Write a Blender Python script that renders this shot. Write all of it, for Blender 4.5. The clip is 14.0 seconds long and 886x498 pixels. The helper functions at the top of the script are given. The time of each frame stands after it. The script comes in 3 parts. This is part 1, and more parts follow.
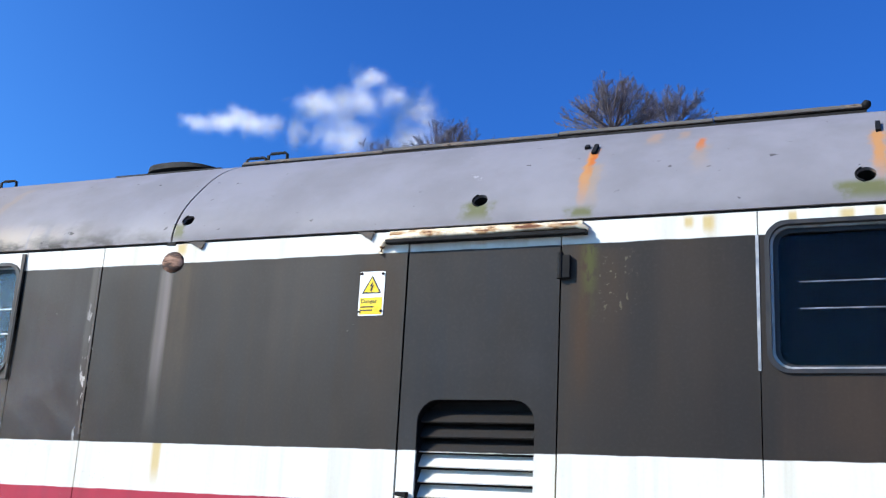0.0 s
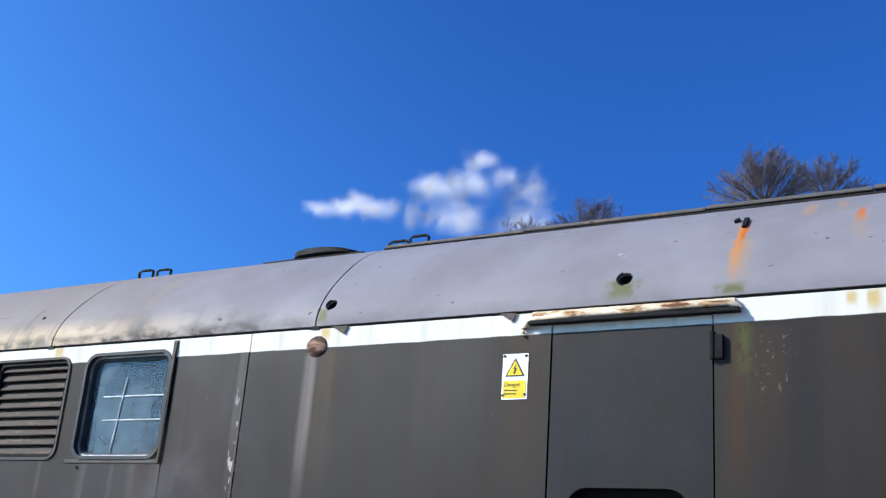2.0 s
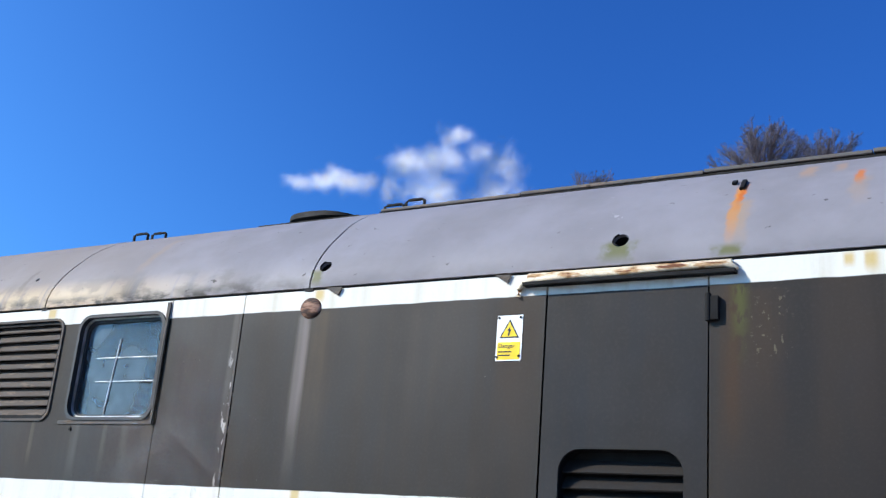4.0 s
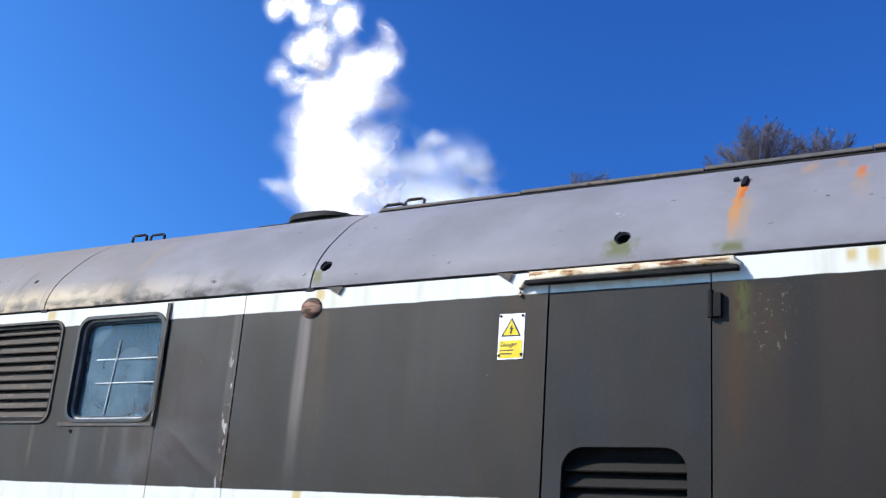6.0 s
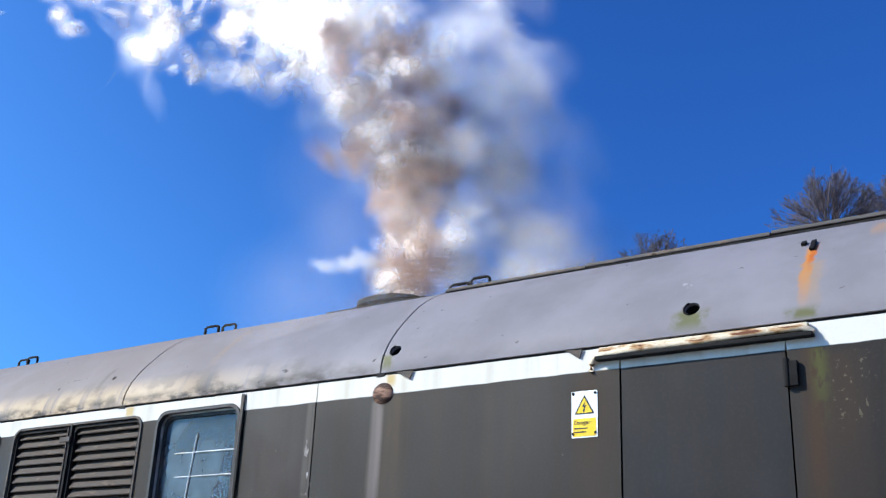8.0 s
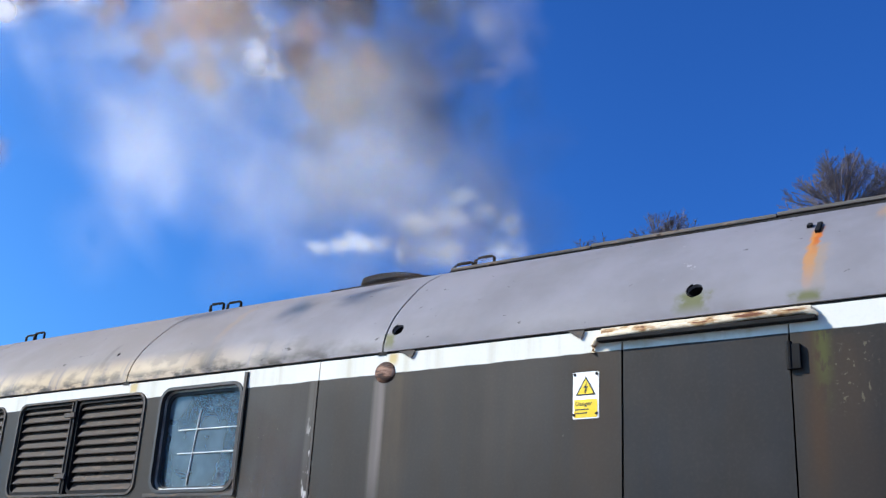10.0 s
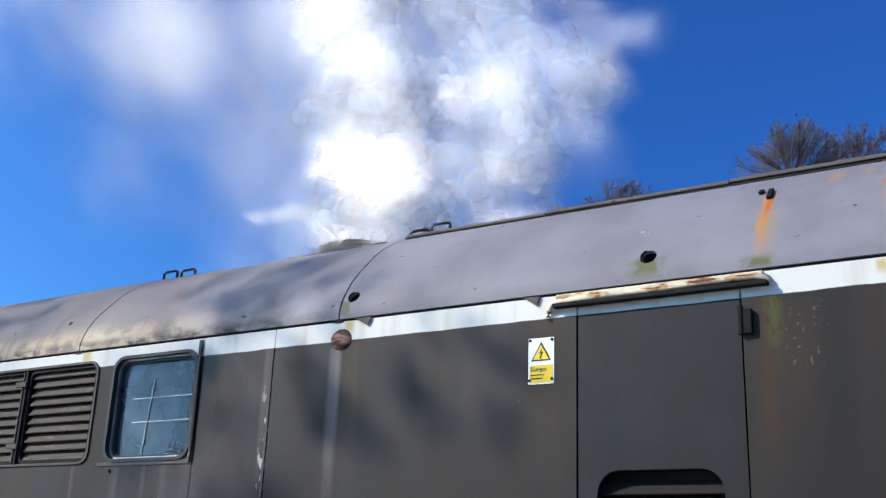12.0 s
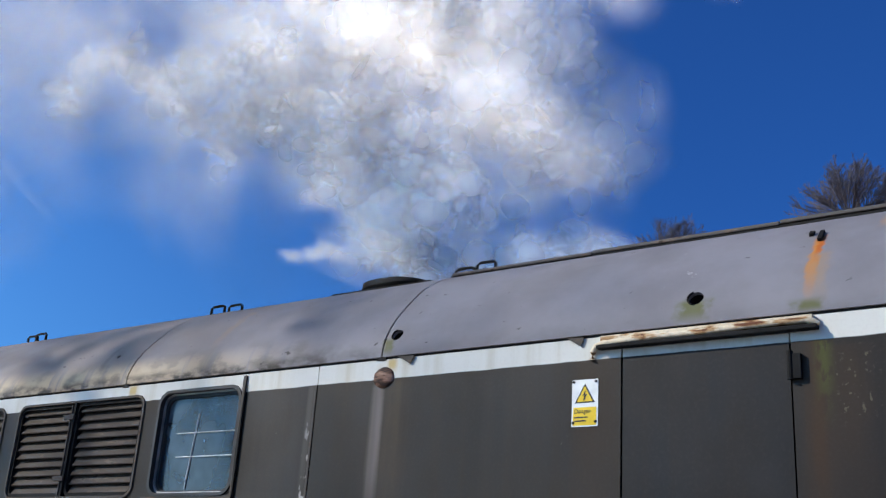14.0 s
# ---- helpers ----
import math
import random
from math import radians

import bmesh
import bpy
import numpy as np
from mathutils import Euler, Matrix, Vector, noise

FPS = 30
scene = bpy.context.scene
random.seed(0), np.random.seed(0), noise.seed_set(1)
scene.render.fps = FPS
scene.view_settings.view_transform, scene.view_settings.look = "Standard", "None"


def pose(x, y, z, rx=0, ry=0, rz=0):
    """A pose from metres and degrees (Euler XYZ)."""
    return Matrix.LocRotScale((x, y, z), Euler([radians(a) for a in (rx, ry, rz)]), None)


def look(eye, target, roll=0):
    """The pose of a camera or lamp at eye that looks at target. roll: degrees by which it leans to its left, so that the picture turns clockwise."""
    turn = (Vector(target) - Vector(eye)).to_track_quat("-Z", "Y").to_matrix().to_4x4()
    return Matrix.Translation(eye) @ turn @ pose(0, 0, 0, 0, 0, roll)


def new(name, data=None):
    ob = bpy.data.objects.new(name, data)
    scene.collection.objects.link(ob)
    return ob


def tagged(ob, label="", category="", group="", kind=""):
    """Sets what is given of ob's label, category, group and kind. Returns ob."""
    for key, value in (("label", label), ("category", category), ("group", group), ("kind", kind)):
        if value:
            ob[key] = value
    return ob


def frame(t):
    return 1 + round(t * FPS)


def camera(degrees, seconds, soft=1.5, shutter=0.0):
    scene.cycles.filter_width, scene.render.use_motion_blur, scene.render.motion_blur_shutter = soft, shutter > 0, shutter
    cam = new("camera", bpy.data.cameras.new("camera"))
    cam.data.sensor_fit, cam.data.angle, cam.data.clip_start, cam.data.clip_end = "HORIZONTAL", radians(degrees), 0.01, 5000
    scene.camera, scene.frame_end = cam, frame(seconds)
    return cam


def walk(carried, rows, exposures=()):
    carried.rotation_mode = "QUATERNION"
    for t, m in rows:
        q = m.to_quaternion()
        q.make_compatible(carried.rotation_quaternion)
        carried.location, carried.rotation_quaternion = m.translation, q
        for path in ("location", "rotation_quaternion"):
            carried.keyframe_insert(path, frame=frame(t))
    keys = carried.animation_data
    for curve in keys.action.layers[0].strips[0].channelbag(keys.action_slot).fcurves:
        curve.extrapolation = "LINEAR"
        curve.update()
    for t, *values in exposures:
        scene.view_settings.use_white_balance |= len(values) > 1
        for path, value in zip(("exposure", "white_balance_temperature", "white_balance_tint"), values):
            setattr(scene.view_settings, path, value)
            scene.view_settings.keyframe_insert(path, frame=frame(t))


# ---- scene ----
cam = camera(45.99, 14.0, soft=1.3)
PATH = [
    (0.0, pose(0.028, -4.840, 1.580, 104.57, -3.00, 21.68)),
    (0.5, pose(0.025, -4.803, 1.561, 103.84, -4.64, 27.33)),
    (1.0, pose(0.009, -4.769, 1.584, 104.14, -3.91, 31.90)),
    (1.5, pose(-0.005, -4.740, 1.612, 105.18, -2.75, 32.29)),
    (2.0, pose(-0.000, -4.743, 1.618, 108.43, -4.14, 29.65)),
    (2.5, pose(-0.005, -4.746, 1.583, 108.06, -4.72, 30.40)),
    (3.0, pose(-0.001, -4.719, 1.568, 107.21, -4.71, 29.93)),
    (5.5, pose(-0.030, -4.659, 1.553, 107.08, -4.31, 29.24)),
    (6.0, pose(-0.037, -4.669, 1.549, 107.17, -4.16, 29.40)),
    (6.5, pose(-0.040, -4.696, 1.590, 106.84, -3.02, 28.10)),
    (7.0, pose(-0.029, -4.712, 1.604, 107.65, -2.38, 31.00)),
    (7.5, pose(-0.017, -4.699, 1.614, 109.88, -1.88, 32.31)),
    (8.0, pose(-0.013, -4.704, 1.608, 110.67, -2.40, 33.86)),
    (10.5, pose(0.014, -4.644, 1.625, 108.65, -2.92, 34.17)),
    (11.0, pose(-0.005, -4.640, 1.614, 107.32, -1.99, 32.04)),
    (11.5, pose(0.001, -4.650, 1.635, 107.63, -1.43, 32.31)),
    (12.0, pose(0.009, -4.655, 1.626, 107.75, -2.13, 32.04)),
    (12.5, pose(0.018, -4.617, 1.641, 107.74, -2.08, 32.38)),
    (13.0, pose(0.023, -4.621, 1.664, 109.09, -1.75, 33.57)),
    (13.5, pose(0.031, -4.633, 1.658, 111.57, -2.14, 34.70)),
    (14.0, pose(0.028, -4.612, 1.646, 109.65, -3.62, 34.51)),
]
# the film's own exposure: it stops down as it tilts to the sky and as the smoke grows
walk(cam, PATH, exposures=[(0.0, 0.5), (1.2, 0.45), (2.0, 0.38), (3.0, 0.38), (6.0, 0.36), (7.0, 0.33), (8.0, 0.33), (10.5, 0.28), (11.5, 0.27), (12.5, 0.08), (13.2, -0.1), (14.0, -0.2)])


# ---- world, sun ----
SUN_TO = Vector((-0.66, -0.54, 0.53)).normalized()
world = bpy.data.worlds.new("sky")
scene.world = world
world.use_nodes = True
wn, wl = world.node_tree.nodes, world.node_tree.links
wn.clear()
sky = wn.new("ShaderNodeTexSky")
sky.sky_type = "NISHITA"
sky.sun_disc = False
sky.sun_elevation = math.asin(SUN_TO.z)
sky.sun_rotation = math.atan2(SUN_TO.x, SUN_TO.y)
sky.air_density, sky.dust_density, sky.ozone_density = 1.0, 2.0, 6.0
sky_tint = wn.new("ShaderNodeMix")
sky_tint.data_type, sky_tint.blend_type = "RGBA", "MULTIPLY"
sky_tint.inputs[0].default_value = 1.0
wbg, wout = wn.new("ShaderNodeBackground"), wn.new("ShaderNodeOutputWorld")
wbg.inputs[1].default_value = 0.12
# the sky pales towards the sun's side
sky_dir, sky_dot, sky_range = wn.new("ShaderNodeTexCoord"), wn.new("ShaderNodeVectorMath"), wn.new("ShaderNodeMapRange")
sky_dot.operation = "DOT_PRODUCT"
sky_dot.inputs[1].default_value = (-0.80, -0.45, -0.40)
sky_range.interpolation_type = "SMOOTHSTEP"
for socket, value in zip(list(sky_range.inputs)[1:5], (-0.30, 0.55, 0.0, 1.0)):
    socket.default_value = value
sky_side = wn.new("ShaderNodeMix")
sky_side.data_type = "RGBA"
sky_side.inputs[6].default_value, sky_side.inputs[7].default_value = (0.21, 0.585, 1.18, 1), (0.48, 1.06, 1.65, 1)
wl.new(sky_dir.outputs["Generated"], sky_dot.inputs[0])
wl.new(sky_dot.outputs["Value"], sky_range.inputs[0])
wl.new(sky_range.outputs[0], sky_side.inputs[0])
wl.new(sky_side.outputs[2], sky_tint.inputs[7])
wl.new(sky.outputs[0], sky_tint.inputs[6])
wl.new(sky_tint.outputs[2], wbg.inputs[0])
wl.new(wbg.outputs[0], wout.inputs[0])

sun = new("sun", bpy.data.lights.new("sun", "SUN"))
sun.data.energy, sun.data.angle, sun.data.color = 5.0, radians(0.53), (1.0, 0.93, 0.82)
sun.matrix_world = look(SUN_TO * 60, (0, 0, 0))


# ---- material kit ----
class Kit:
    """A material's node tree, with short ways to write sums, masks and mixes."""

    def __init__(self, name, rough=0.6, metal=0.0, spec=0.5):
        self.mat = bpy.data.materials.new(name)
        self.mat.use_nodes = True
        self.n, self.l = self.mat.node_tree.nodes, self.mat.node_tree.links
        self.bsdf = self.n["Principled BSDF"]
        self.bsdf.inputs["Roughness"].default_value = rough
        self.bsdf.inputs["Metallic"].default_value = metal
        self.bsdf.inputs["Specular IOR Level"].default_value = spec
        self.pos = self.n.new("ShaderNodeNewGeometry").outputs["Position"]
        sep = self.n.new("ShaderNodeSeparateXYZ")
        self.l.new(self.pos, sep.inputs[0])
        self.x, self.y, self.z = sep.outputs

    def put(self, socket, value):
        if isinstance(value, (int, float)):
            socket.default_value = value
        elif isinstance(value, tuple):
            socket.default_value = (*value, 1) if len(value) == 3 and socket.type == "RGBA" else value
        else:
            self.l.new(value, socket)

    def m(self, op, a, b=0.0, c=0.0, clamp=False):
        node = self.n.new("ShaderNodeMath")
        node.operation, node.use_clamp = op, clamp
        for s, v in zip(node.inputs, (a, b, c)):
            self.put(s, v)
        return node.outputs[0]

    def noise(self, scale, detail=4.0, stretch=(1, 1, 1), rough=0.55, at=None):
        mp = self.n.new("ShaderNodeMapping")
        self.l.new(at or self.pos, mp.inputs[0])
        mp.inputs["Scale"].default_value = stretch
        node = self.n.new("ShaderNodeTexNoise")
        node.inputs["Scale"].default_value = scale
        node.inputs["Detail"].default_value = detail
        node.inputs["Roughness"].default_value = rough
        self.l.new(mp.outputs[0], node.inputs["Vector"])
        return node.outputs[0]

    def ramp(self, v, a, b, lo=0.0, hi=1.0):
        node = self.n.new("ShaderNodeMapRange")
        node.interpolation_type = "SMOOTHSTEP"
        for s, val in zip(node.inputs, (v, a, b, lo, hi)):
            self.put(s, val)
        return node.outputs[0]

    def mix(self, fac, a, b):
        node = self.n.new("ShaderNodeMix")
        node.data_type = "RGBA"
        self.put(node.inputs[0], fac)
        self.put(node.inputs[6], a)
        self.put(node.inputs[7], b)
        return node.outputs[2]

    def streak(self, x0, half, top, bottom, amount, soft=0.5, wob=None):
        """A run-off mark on a wall: strongest at x0 under top, fading out to bottom."""
        x = self.m("ADD", self.x, self.m("MULTIPLY", self.m("SUBTRACT", wob, 0.5), half * 1.6)) if wob else self.x
        d = self.m("ABSOLUTE", self.m("SUBTRACT", x, x0))
        across = self.ramp(d, half, half * (1 - soft))
        upper = self.ramp(self.z, top + 0.02, top - 0.02)
        lower = self.ramp(self.z, bottom, bottom + (top - bottom) * 0.6)
        return self.m("MULTIPLY", self.m("MULTIPLY", across, upper), self.m("MULTIPLY", lower, amount))

    def band(self, v, a, b, e=0.003):
        return self.m("MULTIPLY", self.ramp(v, a - e, a + e), self.ramp(v, b + e, b - e))

    def bump(self, height, strength=0.2, dist=0.01):
        node = self.n.new("ShaderNodeBump")
        node.inputs["Strength"].default_value, node.inputs["Distance"].default_value = strength, dist
        self.l.new(height, node.inputs["Height"])
        self.l.new(node.outputs[0], self.bsdf.inputs["Normal"])

    def done(self, colour, rough=None):
        self.put(self.bsdf.inputs["Base Color"], colour)
        if rough is not None:
            self.put(self.bsdf.inputs["Roughness"], rough)
        return self.mat


def livery(name, grey, door=False):
    """Weathered coach paint: white, charcoal, white, crimson, white bands from the gutter down, with run-off marks."""
    k = Kit(name, 0.5, 0, 0.22)
    fine = k.noise(60, 3)
    blotch = k.noise(2.2, 5, (1, 1, 0.6))
    runs = k.noise(9, 5, (1, 1, 0.05))
    edge = k.m("MULTIPLY", k.m("SUBTRACT", k.noise(7, 4), 0.5), 0.012)
    z = k.m("ADD", k.z, edge)
    white = k.mix(k.ramp(runs, 0.45, 0.8), (0.68, 0.665, 0.60), (0.54, 0.50, 0.39))
    white = k.mix(k.m("MULTIPLY", k.ramp(blotch, 0.45, 0.75), 0.4), white, (0.60, 0.60, 0.54))
    col = k.mix(k.ramp(runs, 0.35, 0.75), grey, tuple(c * f for c, f in zip(grey, (1.25, 1.08, 0.9))))
    col = k.mix(k.m("MULTIPLY", k.ramp(blotch, 0.4, 0.75), 0.5), col, tuple(c * 0.72 for c in grey))
    if not door:
        # the grey turns darker and browner to the right of the door
        col = k.mix(k.ramp(k.x, -1.5, -0.9, 0.0, 0.7), col, k.mix(blotch, (0.013, 0.0105, 0.0085), (0.021, 0.016, 0.0125)))
        broken = k.ramp(k.noise(5, 6, (1, 1, 0.45)), 0.25, 0.6, 0.35, 1.0)
        for x0, half, top, bot, amt, tint in (
                (-2.335, 0.16, 2.97, 1.93, 0.9, (0.036, 0.023, 0.013)), (-2.235, 0.06, 3.0, 2.1, 0.9, (0.030, 0.019, 0.010)),
                (-1.15, 0.20, 2.9, 1.9, 0.9, (0.036, 0.023, 0.013)), (-1.235, 0.06, 3.0, 2.0, 0.95, (0.050, 0.025, 0.009)),
                (-3.555, 0.12, 2.92, 1.85, 0.95, (0.056, 0.039, 0.022)), (-3.69, 0.06, 2.9, 1.85, 0.9, (0.125, 0.105, 0.092)),
                (-3.665, 0.035, 2.9, 2.2, 0.8, (0.17, 0.14, 0.125)),
                (-4.205, 0.04, 2.98, 1.95, 0.8, (0.085, 0.073, 0.062)), (-4.8, 0.1, 2.4, 1.8, 0.4, (0.085, 0.073, 0.062)),
                (-5.42, 0.05, 2.28, 1.85, 0.7, (0.09, 0.078, 0.066)), (-5.16, 0.03, 2.28, 1.88, 0.6, (0.09, 0.078, 0.066)),
                (-4.98, 0.05, 2.28, 1.9, 0.6, (0.09, 0.078, 0.066)), (-6.3, 0.7, 2.29, 1.7, 0.75, (0.048, 0.031, 0.018)),
                (-5.83, 0.03, 2.28, 1.95, 0.7, (0.09, 0.07, 0.05)), (0.1, 0.55, 2.3, 1.7, 0.75, (0.042, 0.027, 0.017)),
                (-0.7, 0.24, 2.95, 1.9, 0.45, (0.040, 0.028, 0.019)), (-4.45, 0.3, 3.0, 1.9, 0.5, (0.046, 0.038, 0.030)),
                (-2.75, 0.3, 2.95, 1.9, 0.35, (0.044, 0.036, 0.028)), (-5.0, 0.9, 2.3, 1.8, 0.4, (0.05, 0.04, 0.03))):
            col = k.mix(k.m("MULTIPLY", k.streak(x0, half, top, bot, amt, 0.85, runs), broken), col, tint)
        chips = k.m("MULTIPLY", k.ramp(k.noise(26, 5, (1, 1, 0.4)), 0.54, 0.6), k.m("MULTIPLY", k.band(k.x, -4.215, -4.152, 0.015), k.band(k.z, 1.9, 2.65, 0.15)))
        col = k.mix(chips, col, (0.4, 0.37, 0.33))
        green = k.m("MULTIPLY", k.m("MULTIPLY", k.band(k.x, -1.225, -1.165, 0.03), k.ramp(k.z, 2.5, 2.85)), k.ramp(k.noise(26, 5, (1, 1, 0.4)), 0.36, 0.52))
        col = k.mix(k.m("MULTIPLY", green, 0.9), col, (0.060, 0.062, 0.012))
        flakes = k.m("MULTIPLY", k.m("MULTIPLY", k.band(k.x, -1.15, -0.98, 0.05), k.band(k.z, 2.58, 2.88, 0.06)), k.ramp(k.noise(38, 4), 0.6, 0.64))
        col = k.mix(k.m("MULTIPLY", flakes, 0.8), col, (0.12, 0.10, 0.06))
        dots = k.m("MULTIPLY", k.ramp(k.noise(34, 2), 0.76, 0.78), 0.7)
        col = k.mix(dots, col, (0.13, 0.12, 0.1))
        for x0, half, top, bot in ((-3.62, 0.045, 1.93, 1.62), (-0.62, 0.05, 3.04, 2.93), (-0.72, 0.04, 3.04, 2.96), (-0.25, 0.03, 3.04, 2.95), (-0.02, 0.05, 3.04, 2.94), (0.12, 0.03, 3.04, 2.92), (-3.6, 0.05, 3.05, 2.95), (-5.85, 0.07, 3.05, 2.94)):
            white = k.mix(k.streak(x0, half, top, bot, 0.8, 0.7, runs), white, (0.52, 0.36, 0.10))
    else:
        col = k.mix(k.m("MULTIPLY", k.ramp(k.noise(1.6, 2), 0.45, 0.7), 0.35), col, (0.030, 0.029, 0.030))
    red = k.mix(k.ramp(runs, 0.4, 0.8), (0.36, 0.022, 0.045), (0.27, 0.025, 0.045))
    is_grey = k.band(z, 1.909, 2.932)
    is_red = k.band(z, 1.53, 1.652)
    out = k.mix(is_grey, white, col)
    out = k.mix(is_red, out, red)
    out = k.mix(k.ramp(k.z, 1.22, 1.18), out, grey)
    out = k.mix(k.m("MULTIPLY", k.ramp(fine, 0.45, 0.75), 0.05), out, (0.12, 0.10, 0.08))
    k.bump(k.m("ADD", k.m("MULTIPLY", k.noise(1.3, 2), 4.0), k.m("MULTIPLY", fine, 0.02)), 0.35, 0.006)
    return k.done(out, k.ramp(blotch, 0.3, 0.7, 0.42, 0.62))


def roof_paint():
    k = Kit("roof_paint", 0.55, 0, 0.3)
    blotch, fine, speck = k.noise(1.8, 6), k.noise(45, 4), k.noise(22, 3, (0.6, 1, 1))
    runs = k.noise(10, 5, (1, 0.1, 0.08))
    col = k.mix(k.ramp(blotch, 0.3, 0.7), (0.215, 0.206, 0.225), (0.172, 0.164, 0.178))
    warm = k.ramp(k.x, -3.9, -6.3)
    col = k.mix(k.m("MULTIPLY", warm, 0.7), col, (0.215, 0.18, 0.152))
    low = k.ramp(k.z, 3.36, 3.07)
    lowwarm = k.m("MULTIPLY", low, warm)
    col = k.mix(k.m("MULTIPLY", k.m("MULTIPLY", k.ramp(k.z, 3.28, 3.14), warm), k.ramp(runs, 0.28, 0.5)), col, (0.42, 0.32, 0.20))
    col = k.mix(k.m("MULTIPLY", k.m("MULTIPLY", low, k.ramp(k.x, -3.3, -4.6, 0.1, 0.6)), k.ramp(k.noise(6, 6, (0.6, 1, 1)), 0.48, 0.62)), col, (0.085, 0.078, 0.07))
    rearward = k.ramp(k.x, -3.3, -4.6, 0.12, 1.0)
    grime = k.m("MULTIPLY", k.m("MULTIPLY", k.ramp(k.z, 3.15, 3.07), rearward), k.ramp(k.noise(9, 6, (0.6, 1, 1.4)), 0.40, 0.60))
    col = k.mix(grime, col, (0.045, 0.04, 0.034))
    marks = k.m("MULTIPLY", k.ramp(speck, 0.69, 0.72), k.ramp(k.noise(3.0, 2), 0.42, 0.55))
    col = k.mix(k.m("MULTIPLY", marks, 0.85), col, (0.04, 0.037, 0.036))
    wob = k.noise(16, 4)
    for x0, half, top, bot, amt, tint in (
            (-1.25, 0.036, 3.53, 3.08, 1.0, (0.46, 0.17, 0.03)), (-1.24, 0.022, 3.53, 3.3, 0.9, (0.40, 0.10, 0.015)), (-1.22, 0.08, 3.4, 3.05, 0.5, (0.30, 0.20, 0.11)),
            (-0.695, 0.035, 3.56, 3.42, 0.95, (0.40, 0.12, 0.03)), (-0.69, 0.06, 3.5, 3.25, 0.3, (0.30, 0.20, 0.11)),
            (0.14, 0.05, 3.5, 3.1, 0.9, (0.40, 0.18, 0.05)), (-0.95, 0.05, 3.66, 3.52, 0.5, (0.36, 0.2, 0.09)),
            (-0.8, 0.04, 3.66, 3.55, 0.4, (0.36, 0.2, 0.09)), (-5.2, 0.06, 3.62, 3.2, 0.3, (0.30, 0.20, 0.11)),
            (-6.3, 0.04, 3.4, 3.1, 0.4, (0.1, 0.08, 0.07))):
        col = k.mix(k.streak(x0, half, top, bot, amt, 0.8, wob), col, tint)
    for x0, half, top, bot in ((-1.80, 0.11, 3.19, 3.05), (-3.64, 0.06, 3.17, 3.05), (0.08, 0.16, 3.17, 3.05), (-1.25, 0.09, 3.12, 3.05)):
        col = k.mix(k.streak(x0, half, top, bot, 0.9, 0.7, wob), col, (0.10, 0.105, 0.03))
    pale = k.m("MULTIPLY", k.ramp(k.noise(12, 4), 0.67, 0.7), k.band(k.x, -1.96, -1.8, 0.05))
    col = k.mix(k.m("MULTIPLY", pale, 0.7), col, (0.33, 0.32, 0.33))
    k.bump(k.m("ADD", k.m("MULTIPLY", blotch, 2.5), k.m("MULTIPLY", fine, 0.1)), 0.3, 0.006)
    return k.done(col, k.ramp(blotch, 0.3, 0.7, 0.58, 0.75))


def plain(name, colour, rough=0.6, metal=0.0, vary=0.3, scale=14, spec=0.4):
    k = Kit(name, rough, metal, spec)
    n = k.noise(scale, 5)
    dark = tuple(c * (1 - vary) for c in colour)
    light = tuple(min(1, c * (1 + vary)) for c in colour)
    k.bump(k.noise(scale * 4, 4), 0.25, 0.004)
    return k.done(k.mix(k.ramp(n, 0.3, 0.7), dark, light), k.ramp(n, 0.3, 0.7, max(0.05, rough - 0.1), min(1, rough + 0.1)))


def rusty(name, colour, rust=(0.16, 0.06, 0.025), amount=0.5, mid=(0.40, 0.26, 0.13)):
    k = Kit(name, 0.7, 0, 0.3)
    n, f = k.noise(13, 6, (0.5, 1, 1.6)), k.noise(50, 4)
    col = k.mix(k.ramp(n, 0.62 - amount * 0.2, 0.66 - amount * 0.12), colour, mid)
    col = k.mix(k.ramp(n, 0.70 - amount * 0.2, 0.74 - amount * 0.18), col, rust)
    col = k.mix(k.m("MULTIPLY", k.ramp(f, 0.5, 0.7), 0.3), col, (0.1, 0.07, 0.05))
    k.bump(k.m("ADD", n, k.m("MULTIPLY", f, 0.3)), 0.5, 0.01)
    return k.done(col, 0.75)


